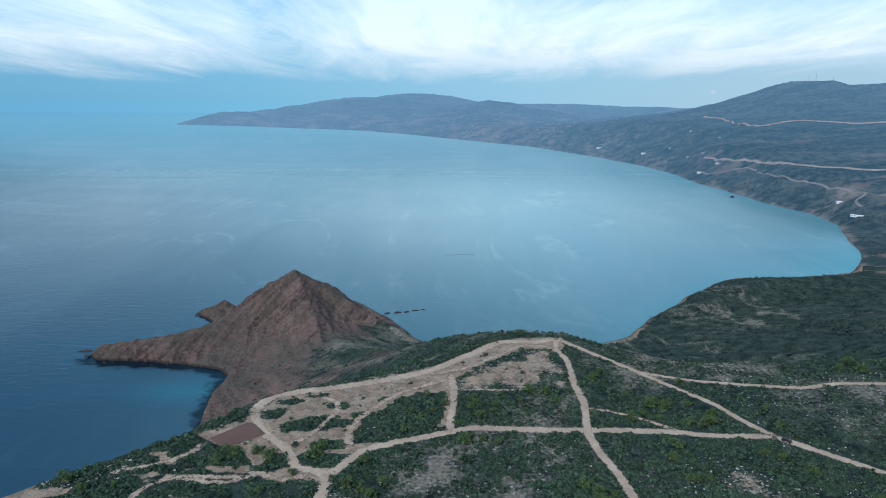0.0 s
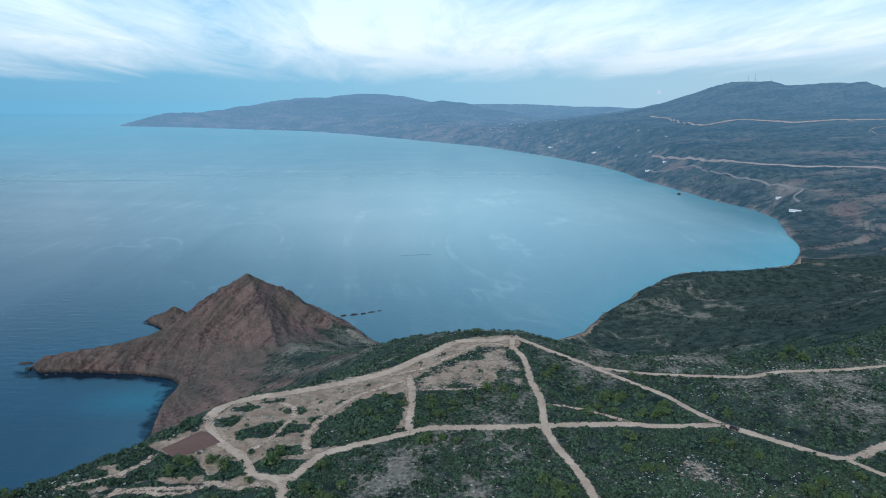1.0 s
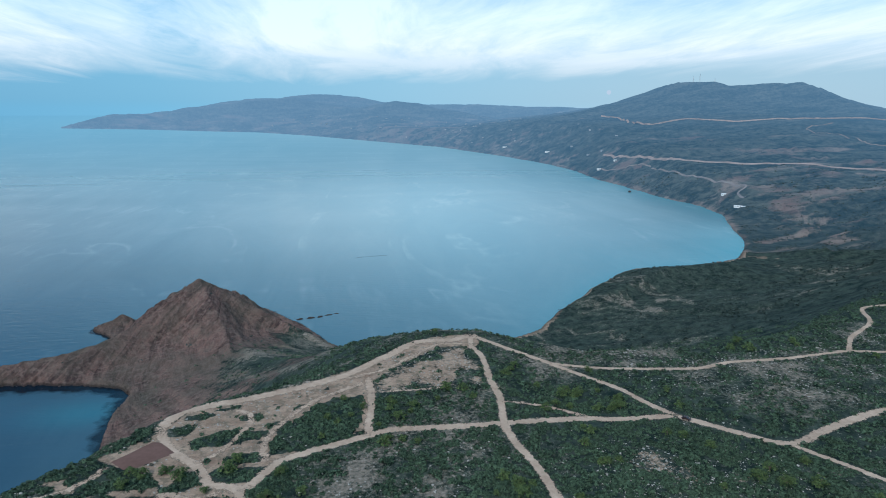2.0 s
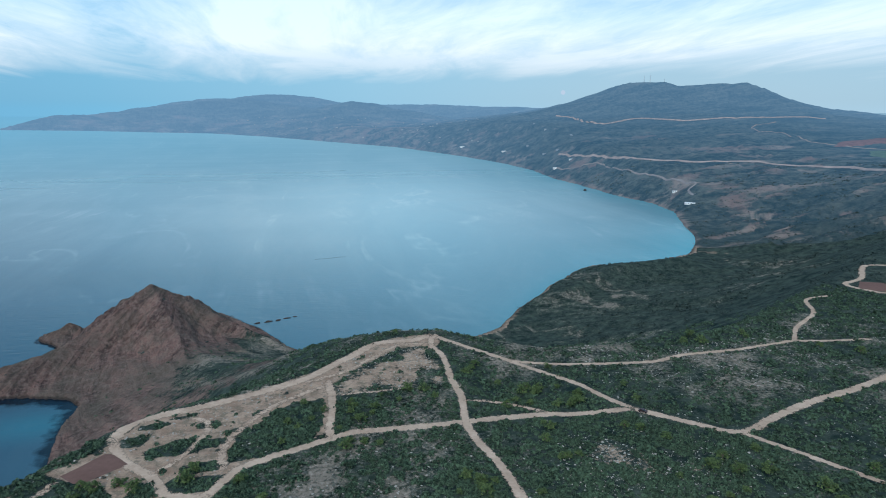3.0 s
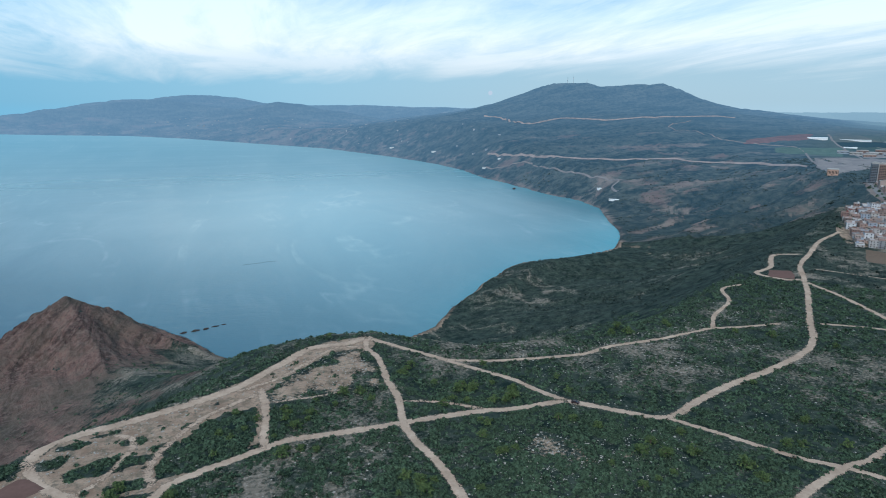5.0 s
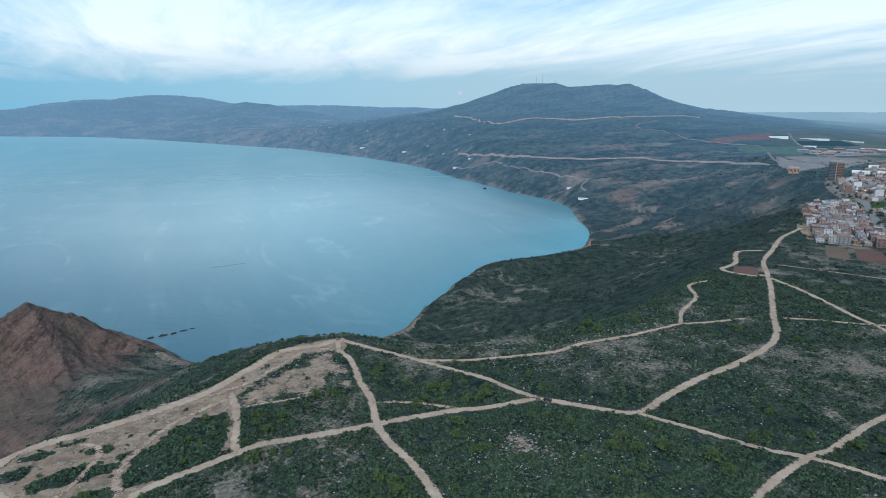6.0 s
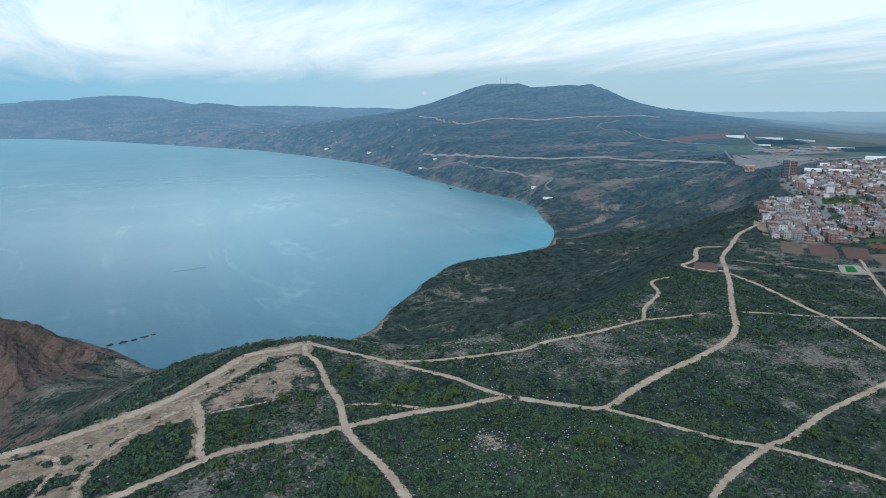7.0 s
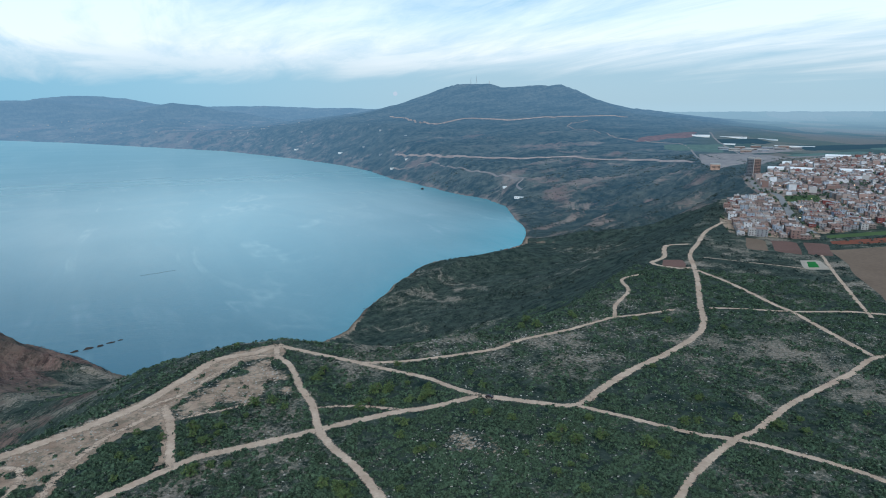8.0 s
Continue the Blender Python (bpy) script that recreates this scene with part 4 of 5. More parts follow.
def strip(name, pts, width, lift, mat, label, category="track", step=3.0, rag=0.22, far=False, seed=1, firm=1.0):
    """A road or track laid on the land, with ragged edges."""
    line = smooth_line(pts, step)
    tang = np.gradient(line, axis=0)
    tang /= np.hypot(tang[:, 0], tang[:, 1])[:, None] + 1e-9
    side = np.c_[tang[:, 1], -tang[:, 0]]
    cols = []
    for s in (-1.25, -.8, -.4, 0.0, .4, .8, 1.25):
        w = width / 2 * (s + rag * wave_noise(line[:, 0] + 40 * np.sign(s), line[:, 1], 16 * step / 3, 2, seed))
        x, y = line[:, 0] + side[:, 0] * w, line[:, 1] + side[:, 1] * w
        z = np.maximum(land(x, y), 0) + lift * (0.25 if abs(s) > 1 else 1.0)
        cols.append(np.c_[drawn_in(x, y, z)] if far else np.c_[x, y, z])
    n, m = len(line), len(cols)
    verts = np.stack(cols, 1).reshape(-1, 3)
    k = np.arange(n * m).reshape(n, m)
    quads = np.stack([k[:-1, :-1], k[:-1, 1:], k[1:, 1:], k[1:, :-1]], -1).reshape(-1, 4)
    ob = sheet(name, verts, quads, mat)
    layer = ob.data.attributes.new("core", "FLOAT", "POINT")
    fade = np.minimum(np.arange(n), np.arange(n)[::-1])[:, None] / 3.0
    layer.data.foreach_set("value", np.minimum(np.tile([0.0, .62, 1.0, 1.0, 1.0, .62, 0.0], (n, 1)), .35 + fade).astype(np.float32).ravel() * np.float32(firm))
    return tagged(ob, label, category, kind="structure")


TRACKS = [
    ("loop", 5.0, [(-88, 266), (-78, 248), (-67, 237), (-58, 222), (-45, 214), (-46, 190)]),
    ("main", 5.0, [(-45, 214), (-41, 220), (-33, 233), (-20, 240), (3, 249), (15, 253), (35, 252), (65, 252), (83, 252), (105, 251), (119, 248), (147, 247)]),
    ("ridge", 6.5, [(-88, 266), (-84, 281), (-72, 288), (-53, 294), (-31, 303), (-7, 315), (6, 328), (23, 345), (37, 358), (58, 359), (72, 366)]),
    ("link", 4.0, [(5, 311), (6, 285), (5, 268), (3, 249)]),
    ("spine", 4.4, [(72, 366), (68, 348), (71, 329), (69, 300), (69, 274), (65, 252), (66, 234), (70, 214), (72, 180)]),
    ("slant", 4.0, [(72, 366), (81, 351), (96, 330), (107, 314), (121, 294), (132, 278), (138, 262), (147, 247)]),
    ("edge", 3.6, [(107, 314), (131, 305), (158, 300), (187, 297), (211, 303), (243, 303), (273, 306), (289, 308), (312, 304), (339, 301)]),
    ("climb", 3.4, [(289, 308), (309, 329), (343, 352), (361, 379), (389, 385)]),
    ("east", 4.8, [(147, 247), (165, 230), (182, 217), (204, 225), (236, 236), (278, 246), (314, 259), (335, 273), (363, 300), (410, 343), (449, 382), (486, 419), (535, 452), (594, 492), (664, 525)]),
    ("low", 3.6, [(182, 217), (194, 198), (205, 181), (213, 170), (223, 160), (233, 145), (245, 119), (250, 90)]),
    ("branch", 3.8, [(150, 130), (169, 141), (191, 151), (223, 160), (239, 161), (270, 169), (297, 173), (332, 177), (369, 184), (395, 180)]),
    ("fork", 4.2, [(441, 373), (429, 323), (410, 275), (406, 258), (388, 220), (372, 185)]),
    ("cross", 3.4, [(363, 292), (380, 280), (406, 259), (440, 240), (464, 215)]),
    ("pad", 5.0, [(446, 379), (432, 384), (426, 409), (454, 422), (495, 458), (524, 452)]),
    ("side", 3.0, [(485, 405), (500, 379), (524, 339), (532, 326)]),
    ("field", 3.2, [(618, 376), (513, 288), (440, 224)]),
    ("minor", 3.4, [(69, 273), (80, 270), (89, 265), (96, 260), (105, 252)]),
    ("inner", 4.4, [(-37, 231), (-41, 246), (-37, 264), (-23, 285), (-8, 297), (5, 305)]),
    ("lane", 3.6, [(-130, 216), (-109, 225), (-100, 239)]),
    ("lane", 3.6, [(-115, 192), (-112, 205), (-103, 213), (-82, 210), (-74, 217), (-61, 212), (-50, 217)]),
    ("round", 3.4, [(-67, 237), (-59, 244), (-52, 259), (-50, 275), (-62, 284)]),
    ("upper", 4.0, [(-7, 309), (15, 320), (32, 337), (50, 353), (70, 350)]),
    ("foot", 2.6, [(5, 292), (34, 292), (51, 293)]),
    ("lane", 3.2, [(-109, 214), (-98, 214), (-84, 214), (-72, 214)]),
]
for k, (name, wide, pts) in enumerate(TRACKS):
    strip("dirt_track", pts, wide * .98, 0.07 + 0.006 * k, TRACK, "pale sandy dirt track worn through low scrub", seed=k + 1, firm=.5 if name == "foot" else .62 if name in ("inner", "round", "lane", "minor", "side", "upper") else 1.0)


# roads and farm tracks of the far slopes and the plain
ROADS = [
    ("mountain_road", 9, 5.0, 5.0, MOUNTAIN_ROAD),
    ("coast_road", 7, 4.0, 4.0, COAST_ROAD),
    ("hill_road", 5, 4.0, 2.0, [(1953, 2335), (1780, 2241), (1724, 2189), (1691, 2090), (1740, 2023), (1704, 1835), (1774, 1758), (1826, 1643), (1469, 1268), (1235, 1020)]),
    ("beach_road", 4, 2.5, 1.5, [(897, 2203), (902, 2055), (937, 1985), (952, 1927), (944, 1787), (942, 1602), (958, 1473), (953, 1395), (927, 1384), (912, 1334)]),
    ("plain_road", 6, 3.0, 1.0, [(2300, 1930), (2200, 1834), (1790, 1399), (1437, 1069), (1240, 930)]),
    ("highway", 12, 4.0, 1.2, [(1240, 920), (1448, 1055), (1691, 1134), (1882, 1122), (2021, 1059), (2600, 1000)]),
    ("town_street", 8, 3.0, .5, [(1204, 905), (1161, 872), (994, 718), (951, 655), (852, 571), (737, 477), (690, 425)]),
    ("town_street", 7, 3.0, .5, [(1000, 715), (1100, 650), (1250, 560), (1400, 450)]),
]
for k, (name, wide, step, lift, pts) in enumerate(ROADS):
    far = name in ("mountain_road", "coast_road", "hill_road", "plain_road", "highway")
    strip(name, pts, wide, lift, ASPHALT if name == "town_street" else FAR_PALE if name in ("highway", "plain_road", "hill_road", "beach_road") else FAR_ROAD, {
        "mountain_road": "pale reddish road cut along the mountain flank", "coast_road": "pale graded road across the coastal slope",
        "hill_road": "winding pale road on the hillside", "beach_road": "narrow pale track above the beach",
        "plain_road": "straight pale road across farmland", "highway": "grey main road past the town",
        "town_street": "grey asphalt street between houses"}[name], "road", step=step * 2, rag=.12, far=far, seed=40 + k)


# ---- patches of worked ground ----
def patch(name, corners, mat, label, category, lift=0.5, step=6.0, far=False):
    """A four-sided plot laid on the land as a fine net."""
    c = np.array(corners, float)
    n = max(4, int(max(np.hypot(*(c[1] - c[0])), np.hypot(*(c[2] - c[3]))) / step))
    m = max(4, int(max(np.hypot(*(c[3] - c[0])), np.hypot(*(c[2] - c[1]))) / step))
    u, v = np.meshgrid(np.linspace(0, 1, n), np.linspace(0, 1, m), indexing="ij")
    p = ((1 - u) * (1 - v))[..., None] * c[0] + (u * (1 - v))[..., None] * c[1] + (u * v)[..., None] * c[2] + ((1 - u) * v)[..., None] * c[3]
    x, y = p[..., 0].ravel(), p[..., 1].ravel()
    wob = step * .35
    x, y = x + wob * wave_noise(x, y, 5 * step, 2, 61), y + wob * wave_noise(x, y, 5 * step, 2, 62)
    z = land(x, y) + lift
    edge = ((u == 0) | (u == 1) | (v == 0) | (v == 1)).ravel()
    z = np.where(edge, z - lift * 1.3, z)
    verts = np.c_[drawn_in(x, y, z)] if far else np.c_[x, y, z]
    k = np.arange(n * m).reshape(n, m)
    quads = np.stack([k[:-1, :-1], k[1:, :-1], k[1:, 1:], k[:-1, 1:]], -1).reshape(-1, 4)
    ob = sheet(name, verts, quads, mat)
    if ob.data.polygons[len(quads) // 2].normal.z < 0:
        ob.data.flip_normals()
    return tagged(ob, label, category, kind="structure")


patch("earth_pad", [(-102, 243), (-86, 260), (-75, 246), (-92, 233)], RED_EARTH, "levelled pad of bare reddish-brown earth", "ground", .35, 3)
patch("earth_pad", [(444, 415), (462, 405), (440, 382), (423, 396)], RED_EARTH, "levelled pad of bare reddish earth beside a track", "ground", .45, 3)
patch("gravel_yard", [(603, 449), (611, 428), (566, 389), (552, 408)], BROWN_FIELD, "pale gravel yard at the edge of town", "ground", .45, 5)
patch("earth_yard", [(613, 426), (632, 405), (578, 362), (568, 387)], RED_EARTH, "fenced plot of bare red earth", "ground", .45, 5)
patch("earth_yard", [(634, 403), (652, 384), (600, 345), (581, 361)], RED_EARTH, "fenced plot of bare reddish earth", "ground", .48, 5)
patch("football_pitch", [(553, 347), (566, 342), (545, 322), (531, 329)], TURF, "small bright green artificial football pitch", "pitch", .6, 3)
patch("pitch_surround", [(554, 352), (573, 343), (546, 316), (525, 328)], PALE_GRAVEL, "pale gravel border round a football pitch", "ground", .4, 4)
patch("ploughed_field", [(622, 366), (760, 330), (560, 180), (468, 224)], BROWN_FIELD, "ploughed brown field with faint green edges", "field", .4, 9)
patch("red_field", [(664, 394), (900, 330), (860, 300), (650, 379)], RED_FIELD, "strip of ploughed dark red earth", "field", .5, 8)
patch("green_plot", [(690, 414), (830, 385), (800, 368), (672, 402)], GREEN_FIELD, "walled green plot below the houses", "field", .5, 8)
patch("green_plot", [(944, 640), (1010, 622), (940, 570), (880, 584)], GREEN_FIELD, "open grassy plot between houses", "field", .6, 8)
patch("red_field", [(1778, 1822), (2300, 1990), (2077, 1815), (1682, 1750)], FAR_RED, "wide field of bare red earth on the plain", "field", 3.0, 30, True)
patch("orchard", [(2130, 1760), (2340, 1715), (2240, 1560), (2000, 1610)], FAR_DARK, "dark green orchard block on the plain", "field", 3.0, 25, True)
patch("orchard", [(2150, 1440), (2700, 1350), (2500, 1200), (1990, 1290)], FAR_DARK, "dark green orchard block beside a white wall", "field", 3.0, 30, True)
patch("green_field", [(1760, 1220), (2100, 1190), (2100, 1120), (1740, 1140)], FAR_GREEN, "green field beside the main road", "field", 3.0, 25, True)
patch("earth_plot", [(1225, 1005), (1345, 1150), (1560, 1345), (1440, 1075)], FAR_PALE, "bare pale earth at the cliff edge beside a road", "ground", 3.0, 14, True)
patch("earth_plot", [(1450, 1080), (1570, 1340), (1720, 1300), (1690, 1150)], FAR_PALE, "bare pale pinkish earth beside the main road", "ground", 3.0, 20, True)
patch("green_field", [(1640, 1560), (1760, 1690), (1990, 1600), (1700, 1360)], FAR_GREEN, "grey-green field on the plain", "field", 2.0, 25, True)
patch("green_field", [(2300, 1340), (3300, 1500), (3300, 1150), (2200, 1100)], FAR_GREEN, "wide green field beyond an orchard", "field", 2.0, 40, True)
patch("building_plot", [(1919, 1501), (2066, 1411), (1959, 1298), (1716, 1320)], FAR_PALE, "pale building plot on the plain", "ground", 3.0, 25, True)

# ---- scrub, stones and trees ----
rng = np.random.default_rng(7)


def ball(level):
    bm = bmesh.new()
    bmesh.ops.create_icosphere(bm, subdivisions=level, radius=1.0)
    v = np.array([p.co[:] for p in bm.verts])
    f = np.array([[p.index for p in q.verts] for q in bm.faces])
    bm.free()
    return v, f


def clumps(x, y, z, size, tall, level, lump=0.32):
    """Many uneven leafy or stony lumps in one set of triangles."""
    v, f = ball(level)
    n, m = len(x), len(v)
    turn = rng.uniform(0, 2 * np.pi, n)
    grow = size[:, None] * (1 + rng.uniform(-lump, lump, (n, m)))
    sx, sy = rng.uniform(.75, 1.3, n), rng.uniform(.75, 1.3, n)
    px, py = v[None, :, 0] * grow * sx[:, None], v[None, :, 1] * grow * sy[:, None]
    c, s = np.cos(turn)[:, None], np.sin(turn)[:, None]
    pz = (v[None, :, 2] * .55 + .38) * grow * tall[:, None]
    verts = np.stack([x[:, None] + px * c - py * s, y[:, None] + px * s + py * c, z[:, None] + pz], -1).reshape(-1, 3)
    faces = (f[None] + (np.arange(n) * m)[:, None, None]).reshape(-1, 3)
    return verts, faces


def sprays(x, y, z, size, tall, leaves, leaf=.42):
    """Ragged bushes: each a heap of small tilted leaf sprays over a low dome, with gaps."""
    n = len(x)
    a = rng.uniform(0, 2 * np.pi, (n, leaves))
    up = rng.random((n, leaves)) ** .75
    out = np.sqrt(np.clip(1 - up * up, 0, 1)) * rng.uniform(.55, 1.12, (n, leaves))
    lobe = 1 + .28 * np.sin(2 * a + rng.uniform(0, 6.3, (n, 1))) + .18 * np.sin(5 * a + rng.uniform(0, 6.3, (n, 1)))
    c = np.stack([out * lobe * np.cos(a), out * lobe * np.sin(a), up * tall[:, None] * .85 * rng.uniform(.7, 1.1, (n, leaves))], -1) * size[:, None, None]
    face = np.stack([out * np.cos(a), out * np.sin(a), up + .35], -1) + rng.normal(0, .42, (n, leaves, 3))
    face /= np.linalg.norm(face, axis=-1, keepdims=True)
    u = np.cross(face, rng.normal(0, 1, (n, leaves, 3)))
    u /= np.linalg.norm(u, axis=-1, keepdims=True) + 1e-9
    w = np.cross(face, u)
    s = (size[:, None] * leaf * rng.uniform(.6, 1.25, (n, leaves)))[..., None]
    c = c + np.stack([x, y, z], -1)[:, None, :]
    tips = [c + s * u, c + s * (-.6 * u + .9 * w), c + s * (-.5 * u - .85 * w)]
    verts = np.stack(tips, 2).reshape(-1, 3)
    return verts, np.arange(len(verts)).reshape(-1, 3)


def off_tracks(x, y):
    """Metres to the nearest edge of a track."""
    gap = np.full(x.shape, 1e9)
    for _, wide, pts in TRACKS:
        d, _ = near_line(x, y, pts)
        gap = np.minimum(gap, d - wide * .42)
    return gap


PLOTS = [[(-102, 243), (-86, 260), (-75, 246), (-92, 233)], [(444, 415), (462, 405), (440, 382), (423, 396)],
         [(603, 449), (660, 384), (600, 330), (545, 408)], [(554, 352), (575, 343), (546, 312), (522, 328)],
         [(622, 370), (760, 330), (560, 180), (465, 224)], [(590, 470), (700, 390), (900, 330), (1300, 600), (1100, 830), (900, 660), (660, 535)]]


def open_ground(x, y):
    ok = np.ones(x.shape, bool)
    for p in PLOTS:
        ok &= ~inside(x, y, p)
    return ok


def scatter(n, near_r, far_r, a0=-36, a1=66):
    a = np.radians(rng.uniform(a0, a1, n))
    r = np.sqrt(rng.uniform(near_r ** 2, far_r ** 2, n))
    return r * np.sin(a), r * np.cos(a)


def bushes(name, n, near_r, far_r, leaves, lo, hi, mat, label, dense=0.0, grey=False):
    x, y = scatter(n, near_r, far_r)
    z, dc, de, top, t = land(x, y, True)
    size = lo + (hi - lo) * rng.random(len(x)) ** 1.9
    d = np.clip(.5 + 1.9 * (thicket(x, y) - .46), 0, 1)
    bare = bareness(x, y)
    head = (x < 30) & ~top & (y > 330)
    band, _ = near_line(x, y, [(-85, 300), (-40, 330), (0, 372), (40, 420), (60, 470)])
    gaps = np.clip(.85 + 1.5 * wave_noise(x, y, 7, 3, 77), .12, 1)
    chance = np.where(top, (1.05 - d) if grey else d * gaps, np.clip(.42 + 1.5 * wave_noise(.3 * (.93 * x + .36 * y), .93 * y - .36 * x, 34, 3, 78), .05, 1) * gaps) + dense
    keep = (dc > 14) & (off_tracks(x, y) > size * rng.uniform(.1, .9, len(x))) & open_ground(x, y) & (rng.random(len(x)) < np.clip(chance, 0.06, 1))
    keep &= (bare < .42) | (rng.random(len(x)) < (.22 if grey else .03))
    keep &= ~head | (band < 21 + 9 * wave_noise(x, y, 30, 2, 80)) | (rng.random(len(x)) < .04 + .35 * np.clip(wave_noise(x, y, 40, 4, 81) * 2.2 + (x + 95) / 90, 0, 1) * np.clip((650 - y) / 60, 0, 1) * (x > -140))
    keep &= ~((x < -150) & (y < 195) & (rng.random(len(x)) < .8))
    x, y, z, size = x[keep], y[keep], z[keep], size[keep]
    v, f = sprays(x, y, z - .05, size, rng.uniform(.6, 1.0, len(x)), leaves)
    return tagged(sheet(name, v, f, mat, False), label, "scrub", kind="stuff")


bushes("scrub", 26000, 172, 285, 30, .5, 1.9, SCRUB, "dense dark green low scrub on the plateau")
bushes("scrub", 52000, 285, 580, 16, .7, 2.2, SCRUB, "dense dark green low scrub on the plateau")
bushes("scrub", 27000, 580, 1150, 10, 1.1, 3.2, HAZED_SCRUB, "dark green bushes on the coastal slopes", -.05)
bushes("scrub", 42000, 1150, 2050, 7, 1.6, 4.2, HAZED_SCRUB, "dark bushes on the slopes across the bay", -.05)
bushes("grey_scrub", 46000, 172, 520, 9, .3, .95, GREY_SCRUB, "low grey-green dry shrubs between stones", .1, True)

# pale stones lying between the bushes
x, y = scatter(130000, 172, 520)
z, dc, de, top, t = land(x, y, True)
stony = np.clip(.16 + 1.1 * wave_noise(x, y, 40, 3, 121), 0, 1) * np.clip(1.05 - thicket(x, y), 0.12, 1)
d, _ = near_line(x, y, [(112, 205), (132, 200), (150, 196)])
stony = np.maximum(stony, np.clip(1.3 - d / 24, 0, 1))
d, _ = near_line(x, y, [(150, 306), (200, 305), (270, 312), (330, 330)])
stony = np.maximum(stony, np.clip(.9 - d / 14, 0, 1))
d, _ = near_line(x, y, [(20, 330), (50, 340), (62, 320)])
stony = np.maximum(stony, np.clip(.8 - d / 18, 0, 1))
d, _ = near_line(x, y, [(-165, 195), (-128, 222)])
stony = np.maximum(stony, np.clip(1.3 - d / 12, 0, 1))
stony = np.maximum(stony, .5 * (bareness(x, y) > .4) * np.clip(.5 + wave_noise(x, y, 12, 3, 122), 0, 1))
keep = (rng.random(len(x)) < stony) & (off_tracks(x, y) > .8) & open_ground(x, y) & top
x, y, z = x[keep], y[keep], z[keep]
size = .14 + .42 * rng.random(len(x)) ** 3
v, f = clumps(x, y, z - .05, size, rng.uniform(.5, .9, len(x)), 1, .3)
tagged(sheet("pale_stones", v, f, PALE_ROCK, False), "pale limestone stones scattered between bushes", "stones", kind="stuff")

# dark boulders along the waterline
coast = smooth_line([p for p in NEAR_COAST if p[1] > 330] + FAR_COAST[:9], 4.0)
pick = rng.integers(0, len(coast), 600)
x, y = coast[pick, 0] + rng.normal(0, 2.5, 600), coast[pick, 1] + rng.normal(0, 2.5, 600)
v, f = clumps(x, y, np.clip(land(x, y), 0, 1) - .5, rng.uniform(.5, 1.5, 600), rng.uniform(.5, .8, 600), 1, .35)
tagged(sheet("shore_rocks", v, f, DARK_ROCK, False), "dark boulders along the waterline", "rocks", kind="stuff")


def part(name, verts, faces, mat, parent, label=""):
    """One mesh under a thing or a part."""
    ob = sheet(name, verts, faces, mat, False)
    ob.parent = parent
    if label:
        ob["label"] = label
    return ob


def lathe(rows, sides=8):
    """A round, tapered body from rows of (x, y, z, radius), open at the ends."""
    a = np.arange(sides) * 2 * np.pi / sides
    v = np.concatenate([np.c_[x + r * np.cos(a), y + r * np.sin(a), np.full(sides, z)] for x, y, z, r in rows])
    q = [[i * sides + k, i * sides + (k + 1) % sides, (i + 1) * sides + (k + 1) % sides, (i + 1) * sides + k] for i in range(len(rows) - 1) for k in range(sides)]
    return v, np.array(q)


def joined(pieces):
    verts, faces, n = [], [], 0
    for v, f in pieces:
        verts.append(v), faces.append(np.asarray(f) + n)
        n += len(v)
    return np.concatenate(verts), np.concatenate(faces)


def tree(seed, tall, wide):
    """A low juniper or carob: a short forked trunk and an uneven crown of leafy tufts with gaps."""
    r = np.random.default_rng(seed)
    top = new("tree")
    limbs = [lathe([(0, 0, -.3, .16 * tall / 3), (.08, .03, tall * .25, .12 * tall / 3), (.1, .05, tall * .5, .08 * tall / 3)], 7)]
    for k in range(5):
        a = k * 1.26 + r.uniform(-.3, .3)
        limbs.append(lathe([(.08, .03, tall * .22, .07 * tall / 3), (wide * .3 * math.cos(a), wide * .3 * math.sin(a), tall * .5, .05 * tall / 3),
                            (wide * .6 * math.cos(a), wide * .6 * math.sin(a), tall * .68, .02)], 5))
    part("trunk", *joined(limbs), BARK, top, "short forked grey trunk")
    n = 26
    a, h = r.uniform(0, 2 * np.pi, n), r.uniform(.2, 1.0, n)
    d = wide * np.sqrt(r.random(n)) * np.sqrt(np.clip(1.15 - (h - .45) ** 2 * 2.6, .1, 1)) * .9
    v, f = sprays(d * np.cos(a), d * np.sin(a), h * tall * .8, r.uniform(.24, .44, n) * wide, r.uniform(.6, 1.0, n), 16)
    part("crown", v, f, CROWN, top, "uneven leafy green crown")
    return top


TREE_SPOTS = [(-84, 228), (-76, 231), (-90, 224), (-70, 226), (-4, 268), (-10, 262), (2, 276), (18, 262), (24, 268), (13, 245), (18, 243), (10, 240),
              (24, 240), (-30, 205), (-35, 208), (-26, 202), (-22, 210), (30, 286), (44, 290), (52, 287), (38, 279), (56, 279), (88, 262),
              (94, 266), (100, 262), (-58, 216), (-50, 236), (-52, 228), (8, 257), (14, 272)]


